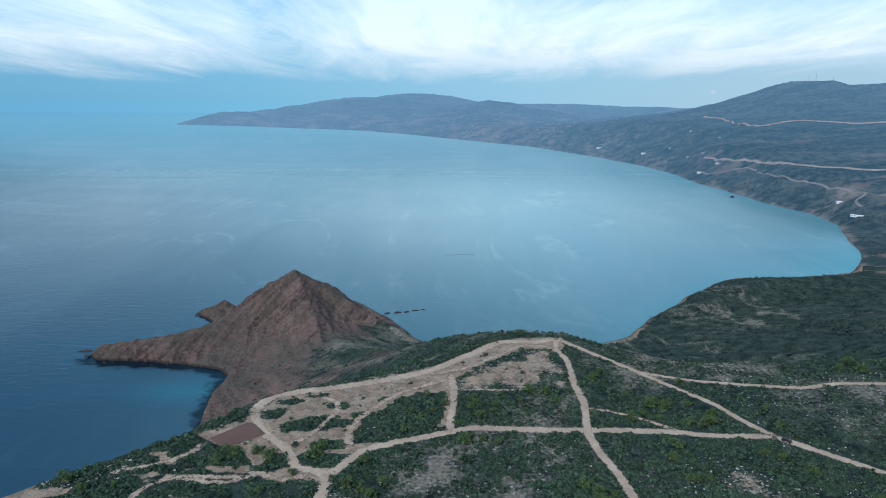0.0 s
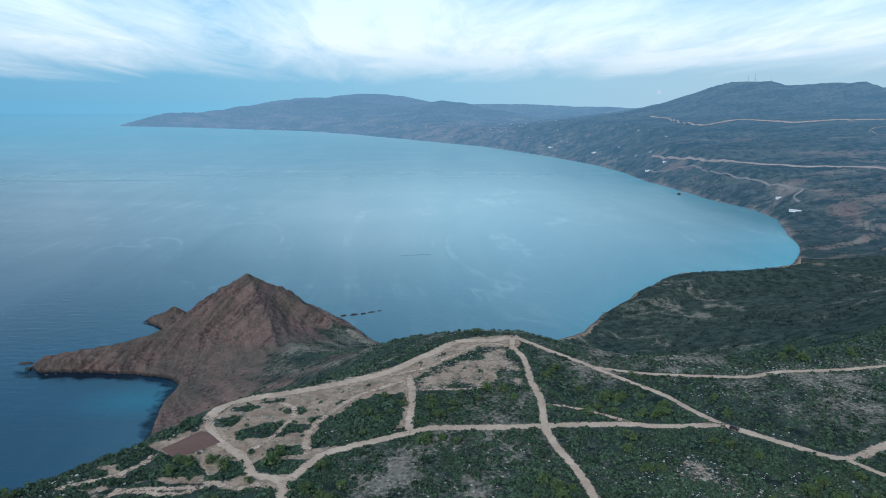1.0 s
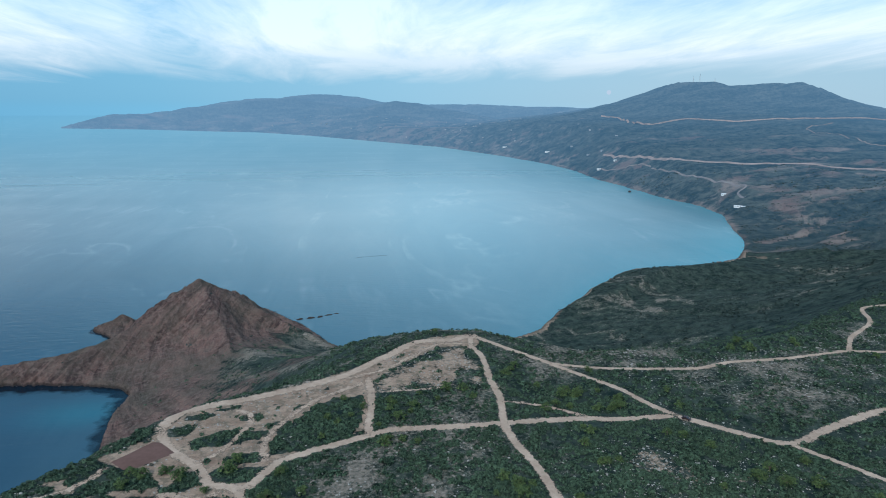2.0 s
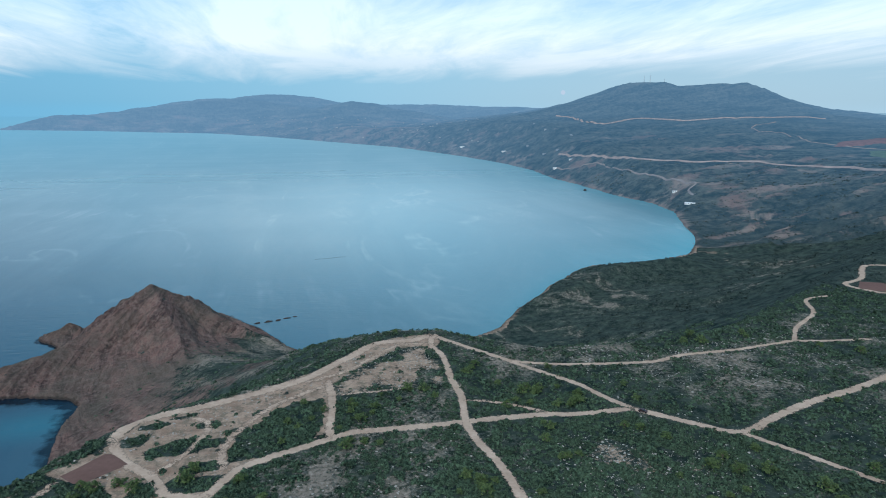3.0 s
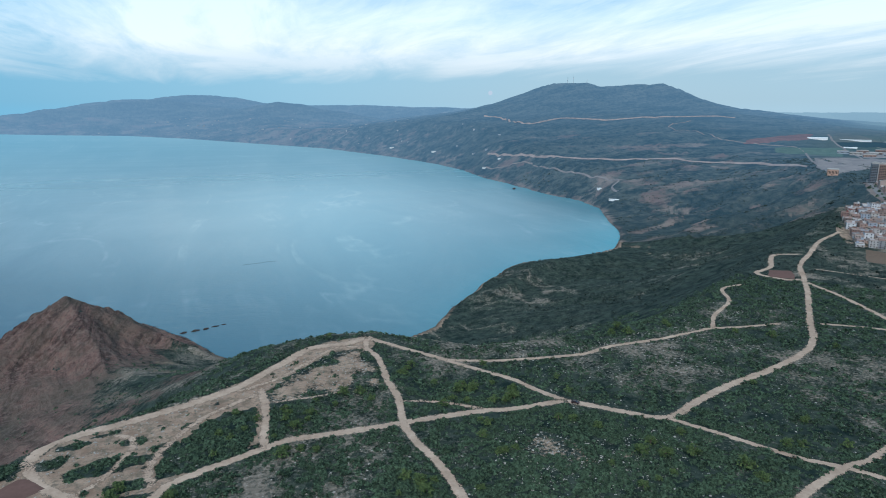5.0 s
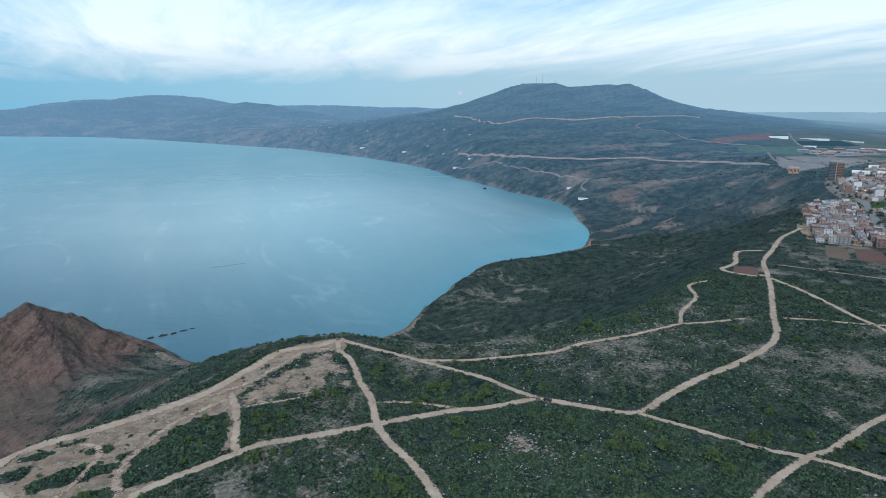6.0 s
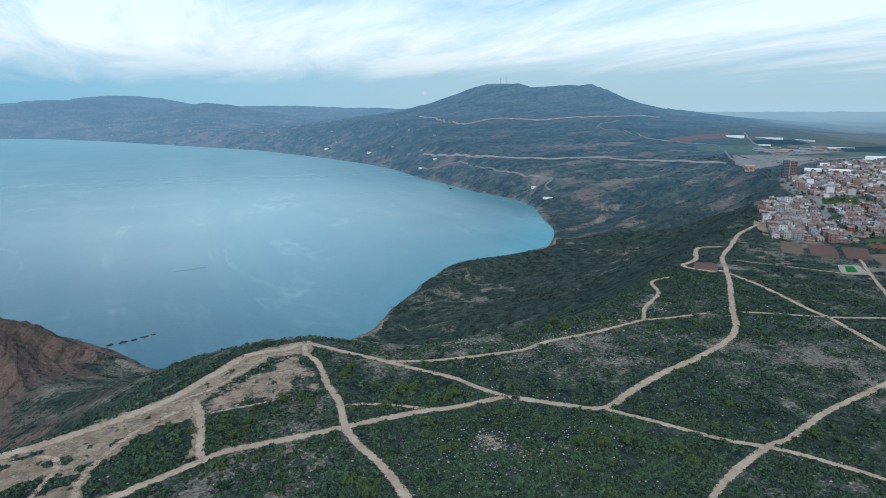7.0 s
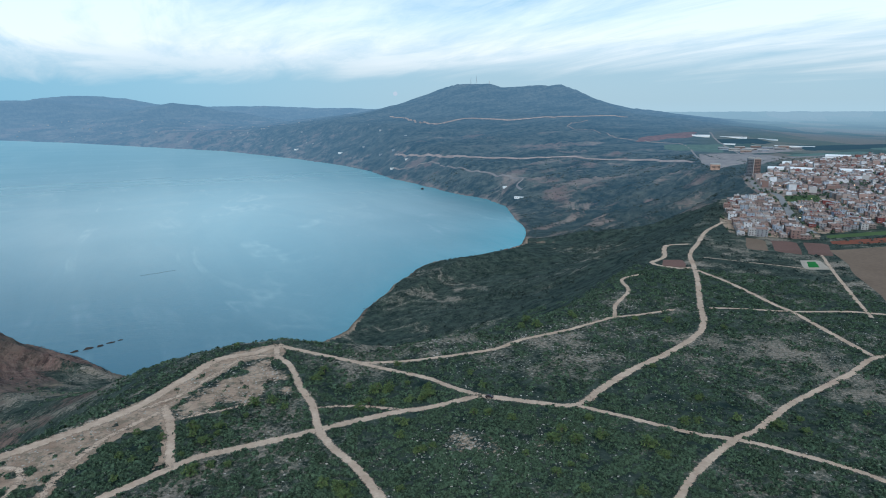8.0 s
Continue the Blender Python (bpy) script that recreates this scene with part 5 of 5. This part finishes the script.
def bush(seed, wide):
    """A rounded mastic bush: a few woody stems under a crown of small tufts."""
    r = np.random.default_rng(seed)
    top = new("bush")
    stems = [lathe([(0, 0, -.2, .06), (wide * .4 * math.cos(a), wide * .4 * math.sin(a), wide * .6, .03)], 5) for a in (0.3, 1.7, 2.9, 4.4, 5.5)]
    part("stem", *joined(stems), BARK, top, "short woody stems")
    n = 14
    a, h = r.uniform(0, 2 * np.pi, n), r.random(n)
    d = wide * .85 * np.sqrt(r.random(n)) * np.sqrt(1.05 - h * h)
    v, f = sprays(d * np.cos(a), d * np.sin(a), h * wide * .5, r.uniform(.3, .5, n) * wide, r.uniform(.7, 1.0, n), 16)
    part("foliage", v, f, SCRUB, top, "dense dark green foliage")
    return tagged(top, "rounded dark green mastic bush on stony ground", "bush", "bushes on the plateau")


protos = []
for k in range(4):
    protos.append(tagged(tree(200 + k, 2.6 + .5 * k, 1.7 + .35 * k), "small dark green juniper tree among the scrub", "tree", "junipers on the plateau"))
spots = list(TREE_SPOTS)
tx, ty = scatter(900, 180, 430)
ok = (off_tracks(tx, ty) > 4) & open_ground(tx, ty) & inside(tx, ty, RIM) & (thicket(tx, ty) > .75) & (bareness(tx, ty) < .2)
spots += list(zip(tx[ok], ty[ok]))[:110]
for k, (x, y) in enumerate(spots):
    z = float(land(np.array([x]), np.array([y]))[0])
    m = pose(x, y, z, 0, 0, 47 * k) @ Matrix.Diagonal((*(0.8 + .5 * rng.random(),) * 3, 1))
    ob = protos[k] if k < 4 else copy_thing(protos[k % 4], m)
    ob.matrix_basis = m


small = [bush(400 + k, 1.3 + .3 * k) for k in range(4)]
bx, by = scatter(3000, 176, 300)
ok = (off_tracks(bx, by) > 2) & open_ground(bx, by) & inside(bx, by, RIM) & ((bareness(bx, by) < .3) | (rng.random(len(bx)) < .05))
for k, (x, y) in enumerate(list(zip(bx[ok], by[ok]))[:280]):
    s = 0.75 + .7 * rng.random()
    m = pose(x, y, float(land(np.array([x]), np.array([y]))[0]), 0, 0, 61 * k) @ Matrix.Diagonal((s, s, s, 1))
    ob = small[k] if k < 4 else copy_thing(small[k % 4], m)
    ob.matrix_basis = m


# ---- the town on the plateau ----
def block(x0, y0, z0, x1, y1, z1):
    v = np.array([(x, y, z) for z in (z0, z1) for y in (y0, y1) for x in (x0, x1)], float)
    f = np.array([(0, 2, 3, 1), (4, 5, 7, 6), (0, 1, 5, 4), (2, 6, 7, 3), (1, 3, 7, 5), (0, 4, 6, 2)])
    return v, f


def parapet(w, d, z, high=.9, t=.25):
    return joined([block(-w / 2, -d / 2, z, w / 2, -d / 2 + t, z + high), block(-w / 2, d / 2 - t, z, w / 2, d / 2, z + high),
                   block(-w / 2, -d / 2 + t, z, -w / 2 + t, d / 2 - t, z + high), block(w / 2 - t, -d / 2 + t, z, w / 2, d / 2 - t, z + high)])


def house(seed, w, d, floors, label):
    """A flat-roofed house: walls, roof slab with parapet, a stair head, and windows on the two fronts that face the plateau."""
    r = random.Random(seed)
    h = 3.1 * floors
    top = new("house")
    part("wall", *block(-w / 2, -d / 2, -2.5, w / 2, d / 2, h), HOUSE_WALL, top)
    roof = part("roof", *block(-w / 2 + .25, -d / 2 + .25, h, w / 2 - .25, d / 2 - .25, h + .12), HOUSE_ROOF, top, "flat grey roof terrace")
    part("parapet", *parapet(w, d, h, .7 + .4 * r.random()), HOUSE_WALL, roof)
    sx = r.choice((-1, 1)) * w * .24
    part("stair_head", *block(sx - 1.4, d * .1, h + .12, sx + 1.4, d * .1 + 2.6, h + 2.5), HOUSE_WALL, roof)
    for f in range(floors):
        for k in range(2 if w < 11 else 3):
            n = 2 if w < 11 else 3
            cx = (k + .5) / n * w - w / 2 + r.uniform(-.3, .3)
            part("window", *block(cx - .65, -d / 2 - .04, 3.1 * f + 1.0, cx + .65, -d / 2 + .1, 3.1 * f + 2.35), GLASS, top)
        cy = r.uniform(-d * .2, d * .2)
        part("window", *block(-w / 2 - .04, cy - .6, 3.1 * f + 1.0, -w / 2 + .1, cy + .6, 3.1 * f + 2.3), GLASS, top)
    part("door", *block(w * .3 - .6, -d / 2 - .05, .0, w * .3 + .6, -d / 2 + .1, 2.1), BARK, top, "dark house door")
    if floors > 1:
        part("balcony", *block(-w * .42, -d / 2 - 1.1, 3.0, -w * .02, -d / 2, 3.2), HOUSE_WALL, top)
    return tagged(top, label, "house", "flat-roofed houses of the town")


KINDS = [(9, 10, 2, "two-storey flat-roofed house with plain rendered walls"), (10, 11, 3, "three-storey flat-roofed house with plain rendered walls"),
         (12, 11, 2, "broad two-storey flat-roofed house with a terrace"), (9, 12, 1, "low single-storey flat-roofed house"),
         (11, 12, 3, "tall three-storey house with unfinished upper floor"), (13, 12, 4, "four-storey block of flats with flat roof")]
HOUSES = [house(300 + k, *row) for k, row in enumerate(KINDS)]
U, V = np.array((.731, .682)), np.array((.682, -.731))
TURN = math.degrees(math.atan2(-U[0], U[1]))
CLEAR = [[(930, 655), (1025, 625), (945, 560), (865, 580)], [(1150, 700), (1260, 690), (1240, 640), (1130, 640)], [(1480, 860), (1640, 820), (1620, 780), (1460, 820)]]
STREETS = [p for n, _, _, _, p in ROADS if n in ("town_street", "highway")]
plots = []
for i in range(-3, 52):
    for j in range(-52, 70):
        r = random.Random(i * 977 + j)
        p = np.array((600.0, 463.0)) + U * i * 27 + V * j * 10.6
        for row in (0, 10.4):
            q = p + U * (6 + row) + V * r.uniform(-.8, .8)
            plots.append((float(q[0]), float(q[1]), row > 0, i, j, r.random()))
px, py = np.array([p[0] for p in plots]), np.array([p[1] for p in plots])
fit = inside(px, py, TOWN) & (np.array([p[4] % 8 for p in plots]) != 0)
for c in CLEAR:
    fit &= ~inside(px, py, c)
for s in STREETS:
    d, _ = near_line(px, py, s)
    fit &= d > 10.5
rim_gap, _ = near_line(px, py, RIM, True)
fit &= (rim_gap > 14) & (np.array([p[5] for p in plots]) > .13 + .16 * np.clip((np.hypot(px, py) - 1050) / 600, 0, 1)) & (py > px * .49)
built = sorted((float(x * U[0] + y * U[1]), k) for k, (x, y) in enumerate(zip(px, py)) if fit[k])
pz = land(px, py)
far_boxes = []
for n, (_, k) in enumerate(built):
    x, y, back, i, j, v = plots[k]
    r = random.Random(k)
    big = r.uniform(.72, .95)
    kind = r.choice((0, 0, 0, 1, 2, 2, 3, 3, 4, 1) if n < 300 else (0, 0, 1, 2, 2, 3, 3, 3, 4, 5))
    m = pose(x, y, float(pz[k]), 0, 0, TURN + (180 if back and n >= 300 else 0) + r.uniform(-4, 4)) @ Matrix.Diagonal((big, big, big * r.uniform(.68, 1.12), 1))
    if n < len(KINDS):
        HOUSES[n].matrix_basis = m
    elif n < 300:
        copy_thing(HOUSES[kind], m).matrix_basis = m
    else:
        w, d, floors, _ = KINDS[kind]
        h = 3.0 * floors * r.uniform(.8, 1.1)
        a = m.to_3x3()
        body = joined([block(-w / 2, -d / 2, -2.5, w / 2, d / 2, h), parapet(w, d, h, .8, .4)])
        hut = block(-w * .3, 0, h, w * .05, d * .3, h + 2.4)
        vv, ff = joined([body, hut])
        vv = vv @ np.array(a).T + np.array(m.translation)
        far_boxes.append((vv, ff))
fv, ff = joined(far_boxes)
tagged(sheet("far_houses", fv, ff, FAR_WALL, False), "crowded flat-roofed houses deeper in the town", "houses", kind="stuff")


def tower_block():
    """Two joined slabs of flats, the front one red-brown, the other grey, with floor bands and window columns."""
    top = new("tower_block")
    for name, x, w, mat, high in (("grey_wing", -8, 11, GREY_BLUE_WALL, 37), ("red_wing", 5, 12, RED_BROWN_WALL, 36)):
        wing = part(name, *block(x - w / 2, -9, -2, x + w / 2, 9, high), mat, top, "grey rendered wing" if "grey" in name else "reddish rendered wing")
        part("roof_edge", *parapet(w, 18, 0, 1.4, .4), CONCRETE, wing).matrix_basis = pose(x, 0, high)
        part("stair_house", *block(x - 3, -3, high, x + 3, 3, high + 3.4), CONCRETE, wing)
        for f in range(11):
            part("floor_band", *block(x - w / 2 - .15, -9.25, 3.1 * f + 2.75, x + w / 2 + .15, -9, 3.1 * f + 3.1), mat, wing)
            for k in range(4):
                cx = x - w / 2 + (k + .5) * w / 4
                part("window", *block(cx - 1.1, -9.06, 3.1 * f + 1.0, cx + 1.1, -8.9, 3.1 * f + 2.5), GLASS, wing)
    part("stair_core", *block(-2.4, -8, -2, -1.1, 8.6, 39), CONCRETE, top, "pale stair tower between the wings")
    return tagged(top, "tall block of flats with grey and reddish wings", "tower block")


t_top = tower_block()
t_top.matrix_basis = pose(1168, 862, float(land(np.array([1168.]), np.array([862.]))[0]), 0, 0, -48)


def hall(name, w, d, h, wall, roof_mat, label, category="building", bays=6):
    """A long low building with a shallow pitched roof and a row of openings."""
    top = new(name)
    part("wall", *block(-w / 2, -d / 2, -4, w / 2, d / 2, h), wall, top)
    v = np.array([(-w / 2 - .5, -d / 2 - .6, h), (w / 2 + .5, -d / 2 - .6, h), (w / 2 + .5, 0, h + d * .14), (-w / 2 - .5, 0, h + d * .14),
                  (-w / 2 - .5, d / 2 + .6, h), (w / 2 + .5, d / 2 + .6, h)])
    v = np.concatenate([v, v + (0, 0, .35)])
    f = [(0, 3, 2, 1), (3, 4, 5, 2), (6, 7, 8, 9), (9, 8, 11, 10), (0, 1, 7, 6), (5, 4, 10, 11), (0, 6, 9, 3), (3, 9, 10, 4), (1, 2, 8, 7), (2, 5, 11, 8)]
    part("roof", v, np.array(f), roof_mat, top)
    for k in range(bays):
        cx = (k + .5) / bays * w - w / 2
        part("window", *block(cx - w / bays * .25, -d / 2 - .08, h * .35, cx + w / bays * .25, -d / 2 + .1, h * .75), GLASS, top)
    return tagged(top, label, category)


def set_far(ob, x, y, turn, size=1.0):
    """Stands a thing on the far land, drawn in with it."""
    z = float(np.maximum(land(np.array([float(x)]), np.array([float(y)])), 0)[0])
    a, b, c = drawn_in(np.array([float(x)]), np.array([float(y)]), np.array([z]))
    s = float(np.hypot(a, b)[0] / math.hypot(x, y)) * size
    ob.matrix_basis = pose(float(a[0]), float(b[0]), float(c[0]) - .3, 0, 0, turn) @ Matrix.Diagonal((s, s, s, 1))


ORANGE = hall("hotel", 26, 16, 17, ORANGE_WALL, CONCRETE, "large orange-rendered building at the cliff edge", "building", 8)
set_far(ORANGE, 1218, 1000, -45, .8)
SHEDS = [("white_shed", 90, 26, 8, 2110, 1822, -40, "long white farm shed on the plain"), ("white_shed", 150, 10, 5, 2230, 1770, -66, "long low white shed on the plain"),
         ("white_shed", 120, 10, 5, 2352, 1690, -100, "long low white shed on the plain"), ("white_shed", 150, 12, 6, 2140, 1428, -62, "long low white shed beside an orchard"),
         ("white_hall", 60, 30, 9, 1790, 1062, -62, "large white-roofed hall beside the main road"), ("white_shed", 46, 16, 6, 2000, 1588, -50, "small white farm shed"),
         ("villa", 26, 14, 6, 918, 1424, -20, "white villa above the beach"), ("villa", 40, 12, 5, 876, 1296, -50, "white beach houses under one roof"),
         ("villa", 34, 16, 8, 902, 2826, -10, "white house on the far coast"), ("villa", 30, 14, 7, 892, 2165, -10, "white house on the far coast"),
         ("villa", 40, 18, 8, 808, 3267, -10, "white house on the far coast"), ("villa", 24, 14, 6, 945, 2150, -15, "pale house on the coastal slope"),
         ("white_hall", 70, 22, 7, 1500, 985, -58, "white-roofed hall at the edge of town"), ("white_hall", 90, 20, 7, 1350, 905, -58, "white-roofed hall at the edge of town"),
         ("white_hall", 60, 24, 8, 1420, 800, -50, "white-roofed market hall among houses"), ("white_hall", 80, 26, 8, 1560, 790, -52, "white-roofed hall among houses")]
for name, w, d, h, x, y, turn, label in SHEDS:
    if "shed" in name:
        w, d, h = w * .85, d * .8, h * .6
    small = .6 if name == "villa" else 1.0
    set_far(hall(name, w, d, h * .7, WHITE_PAINT, WHITE_SHEET, label, "shed" if "shed" in name else "building", 4 if name == "villa" else 0), x, y, turn, small)
estate = hall("apartment_row", 46, 14, 13, HOUSE_WALL, CONCRETE, "pale unfinished apartment row on a building plot", "building", 10)
tagged(estate, group="apartment rows on the plain")
set_far(estate, 1830, 1380, -50, .7)
for k in range(11):
    x, y = 1775 + (k % 4) * 75 + (k // 4) * 18, 1345 + (k % 4) * -6 + (k // 4) * 58
    m = estate.matrix_basis.copy()
    other = copy_thing(estate, m)
    set_far(other, x, y, -50 + 3 * (k % 3), .7)


# a far village scattered over the coastal slope
rv = random.Random(5)
huts = []
for k in range(420):
    a = radians(rv.triangular(-12, 16, -3) if k % 3 else rv.uniform(10, 24))
    for r0 in (rv.uniform(2600, 8200),):
        x, y = r0 * math.sin(a), r0 * math.cos(a)
    zz, dc, _, _, _ = land(np.array([x]), np.array([y]), True)
    if not 40 < dc[0] < 900 or zz[0] > 170:
        continue
    w, d, h = rv.uniform(7, 17), rv.uniform(6, 11), rv.uniform(2.5, 5)
    v, f = joined([block(-w / 2, -d / 2, -4, w / 2, d / 2, h), parapet(w, d, h, .9, .5)])
    m = pose(x, y, float(zz[0]), 0, 0, rv.uniform(0, 90))
    v = v @ np.array(m.to_3x3()).T + np.array(m.translation)
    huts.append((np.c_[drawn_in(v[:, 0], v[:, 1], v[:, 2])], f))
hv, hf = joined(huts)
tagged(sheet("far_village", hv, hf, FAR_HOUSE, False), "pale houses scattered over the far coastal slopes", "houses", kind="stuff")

# trees between the houses and along the streets
rt = np.random.default_rng(12)
tx, ty = rt.uniform(600, 1900, 5200), rt.uniform(330, 1080, 5200)
ok = inside(tx, ty, TOWN) & (ty > tx * .49)
gap, _ = near_line(tx, ty, RIM, True)
clear = np.ones(len(tx), bool)
hx0, hy0 = px[fit], py[fit]
for a in range(len(tx)):
    if ok[a]:
        clear[a] = ((hx0 - tx[a]) ** 2 + (hy0 - ty[a]) ** 2).min() > 6.2 ** 2
ok &= clear & (wave_noise(tx, ty, 120, 2, 131) > -.15)
tx, ty = tx[ok][:520], ty[ok][:520]
v, f = sprays(tx, ty, land(tx, ty) + .6, rt.uniform(1.6, 3.4, len(tx)), rt.uniform(1.2, 2.0, len(tx)), 40)
tagged(sheet("town_trees", v, f, SCRUB, False), "dark green trees between the houses", "trees", kind="stuff")


# ---- small things ----
def mast(tall):
    """A lattice radio mast: three legs, rungs and a top spike."""
    top = new("radio_mast")
    for k in range(3):
        a = k * 2.094
        part("leg", *lathe([(3.2 * math.cos(a), 3.2 * math.sin(a), -7, .4), (.7 * math.cos(a), .7 * math.sin(a), tall * .8, .28)], 5), STEEL, top)
    for k in range(6):
        z, r = tall * (.1 + .12 * k), 3.2 - 2.5 * (.1 + .12 * k) / .8
        part("ring", *lathe([(0, 0, z, r + .2), (0, 0, z + .7, r + .1)], 6), STEEL, top)
    part("spike", *lathe([(0, 0, tall * .75, .5), (0, 0, tall, .2)], 5), STEEL, top)
    return tagged(top, "slender grey lattice radio mast on the summit", "mast", "masts on the summit")


for bearing, tall in ((29.55, 36), (30.05, 50), (31.2, 28)):
    r = 4100
    ob = mast(tall)
    set_far(ob, r * math.sin(radians(bearing)), r * math.cos(radians(bearing)), 20)
    ob.location.z -= 1.2


def sea_rock(seed, length, wide, high):
    r = np.random.default_rng(seed)
    v, f = ball(3)
    n = np.array([noise.fractal(Vector(p * 1.7) + Vector((seed, 0, 0)), .8, 2.0, 4) for p in v])
    v = v * (1 + .45 * n)[:, None] * (length / 2, wide / 2, high)
    ob = sheet("sea_rock", v, f, DARK_ROCK, False)
    return tagged(ob, "low dark rock breaking the water's surface", "rock", "rocks off the headland")


for k, (x, y, l, w, h, turn) in enumerate([(-66, 703, 8, 3, 1.6, 20), (-54, 706, 9, 3, 1.8, 15), (-43, 709, 7, 3, 1.7, 30), (-33, 715, 10, 2.5, 1.2, 10), (-24, 719, 5, 2, 1.0, 0),
                                           (-356, 580, 15, 3.5, 2.0, 5), (-346, 566, 6, 4, 2.5, 40), (-181, 452, 4, 3, 1.6, 0), (813, 1737, 26, 9, 4, 60)]):
    sea_rock(k + 3, l, w, h).matrix_basis = pose(x, y, -.2, 0, 0, turn)


def car():
    """A small dark red car."""
    top = new("car")
    body = [(-2.05, .45), (-2.05, .85), (-1.75, .95), (1.1, .92), (1.95, .78), (2.05, .45)]
    cabin = [(-1.7, .93), (-1.25, 1.45), (.35, 1.47), (1.1, .92)]

    def side_profile(pts, w):
        n = len(pts)
        v = np.array([(x, s * w, z) for s in (-1, 1) for x, z in pts])
        tri = [(0, k, k + 1) for k in range(1, n - 1)] + [(n, n + k + 1, n + k) for k in range(1, n - 1)]
        for k in range(n):
            a, b = k, (k + 1) % n
            tri += [(b, a, n + a), (b, n + a, n + b)]
        return v, np.array(tri)
    b = part("body", *side_profile(body, .86), CAR_PAINT, top, "dark red painted body")
    part("cabin_glass", *side_profile(cabin, .74), GLASS, top, "dark glazed cabin")
    part("roof_panel", *block(-1.2, -.7, 1.45, .3, .7, 1.5), CAR_PAINT, top)
    for x in (-1.3, 1.3):
        for s in (-1, 1):
            v, f = lathe([(0, 0, -.1, .02), (0, 0, -.1, .32), (0, 0, .1, .32), (0, 0, .1, .02)], 12)
            w = part("wheel", v[:, (0, 2, 1)], f, RUBBER, top)
            w.matrix_basis = pose(x, s * .8, .32)
    return tagged(top, "small dark red car parked at a track junction", "car")


cx, cy = 148.6, 242.2
car().matrix_basis = pose(cx, cy, float(land(np.array([cx]), np.array([cy]))[0]) + .62, 0, 0, -42)


def street_lamp():
    top = new("street_lamp")
    part("post", *lathe([(0, 0, -1, .12), (0, 0, 8.5, .07)], 6), STEEL, top)
    part("arm", *block(0, -.06, 8.4, 1.8, .06, 8.55), STEEL, top)
    part("lamp_head", *block(1.3, -.35, 8.1, 2.1, .35, 8.4), LAMP_GLOW, top, "warm glowing lamp head")
    return tagged(top, "lit street lamp with a warm glow", "street lamp", "street lamps of the town")


lamp = street_lamp()
for k, (x, y) in enumerate([(731, 468), (812, 520), (905, 566), (1010, 690), (1120, 628), (1290, 700), (1250, 605), (960, 470)]):
    ob = lamp if k == 0 else copy_thing(lamp, lamp.matrix_basis)
    ob.matrix_basis = pose(x, y, 100.2, 0, 0, 130)

# the moon, low over the hills
v, f = ball(4)
moon = sheet("moon", v * 16, f, MOON_GLOW)
b, e = radians(22.79), radians(1.42)
moon.matrix_basis = pose(4800 * math.sin(b), 4800 * math.cos(b), 240 + 4800 * math.tan(e))
tagged(moon, "pale full moon low over the hills", "moon", kind="structure")



def float_line():
    """A line of dark floats moored across the bay."""
    top = new("float_line")
    v, f = ball(2)
    for k in range(16):
        part("float", v * (1.5, .45, .28), f, FLOAT_GREY, top).matrix_basis = pose(k * 3.2, .8 * math.sin(k * .7), .05, 0, 0, 8 * math.sin(k * 1.9))
    part("rope", *block(0, -.1, -.05, 48, .1, .08), FLOAT_GREY, top)
    return tagged(top, "line of dark floats moored in the bay", "floats")


float_line().matrix_basis = pose(4, 1005, 0, 0, 0, 12)
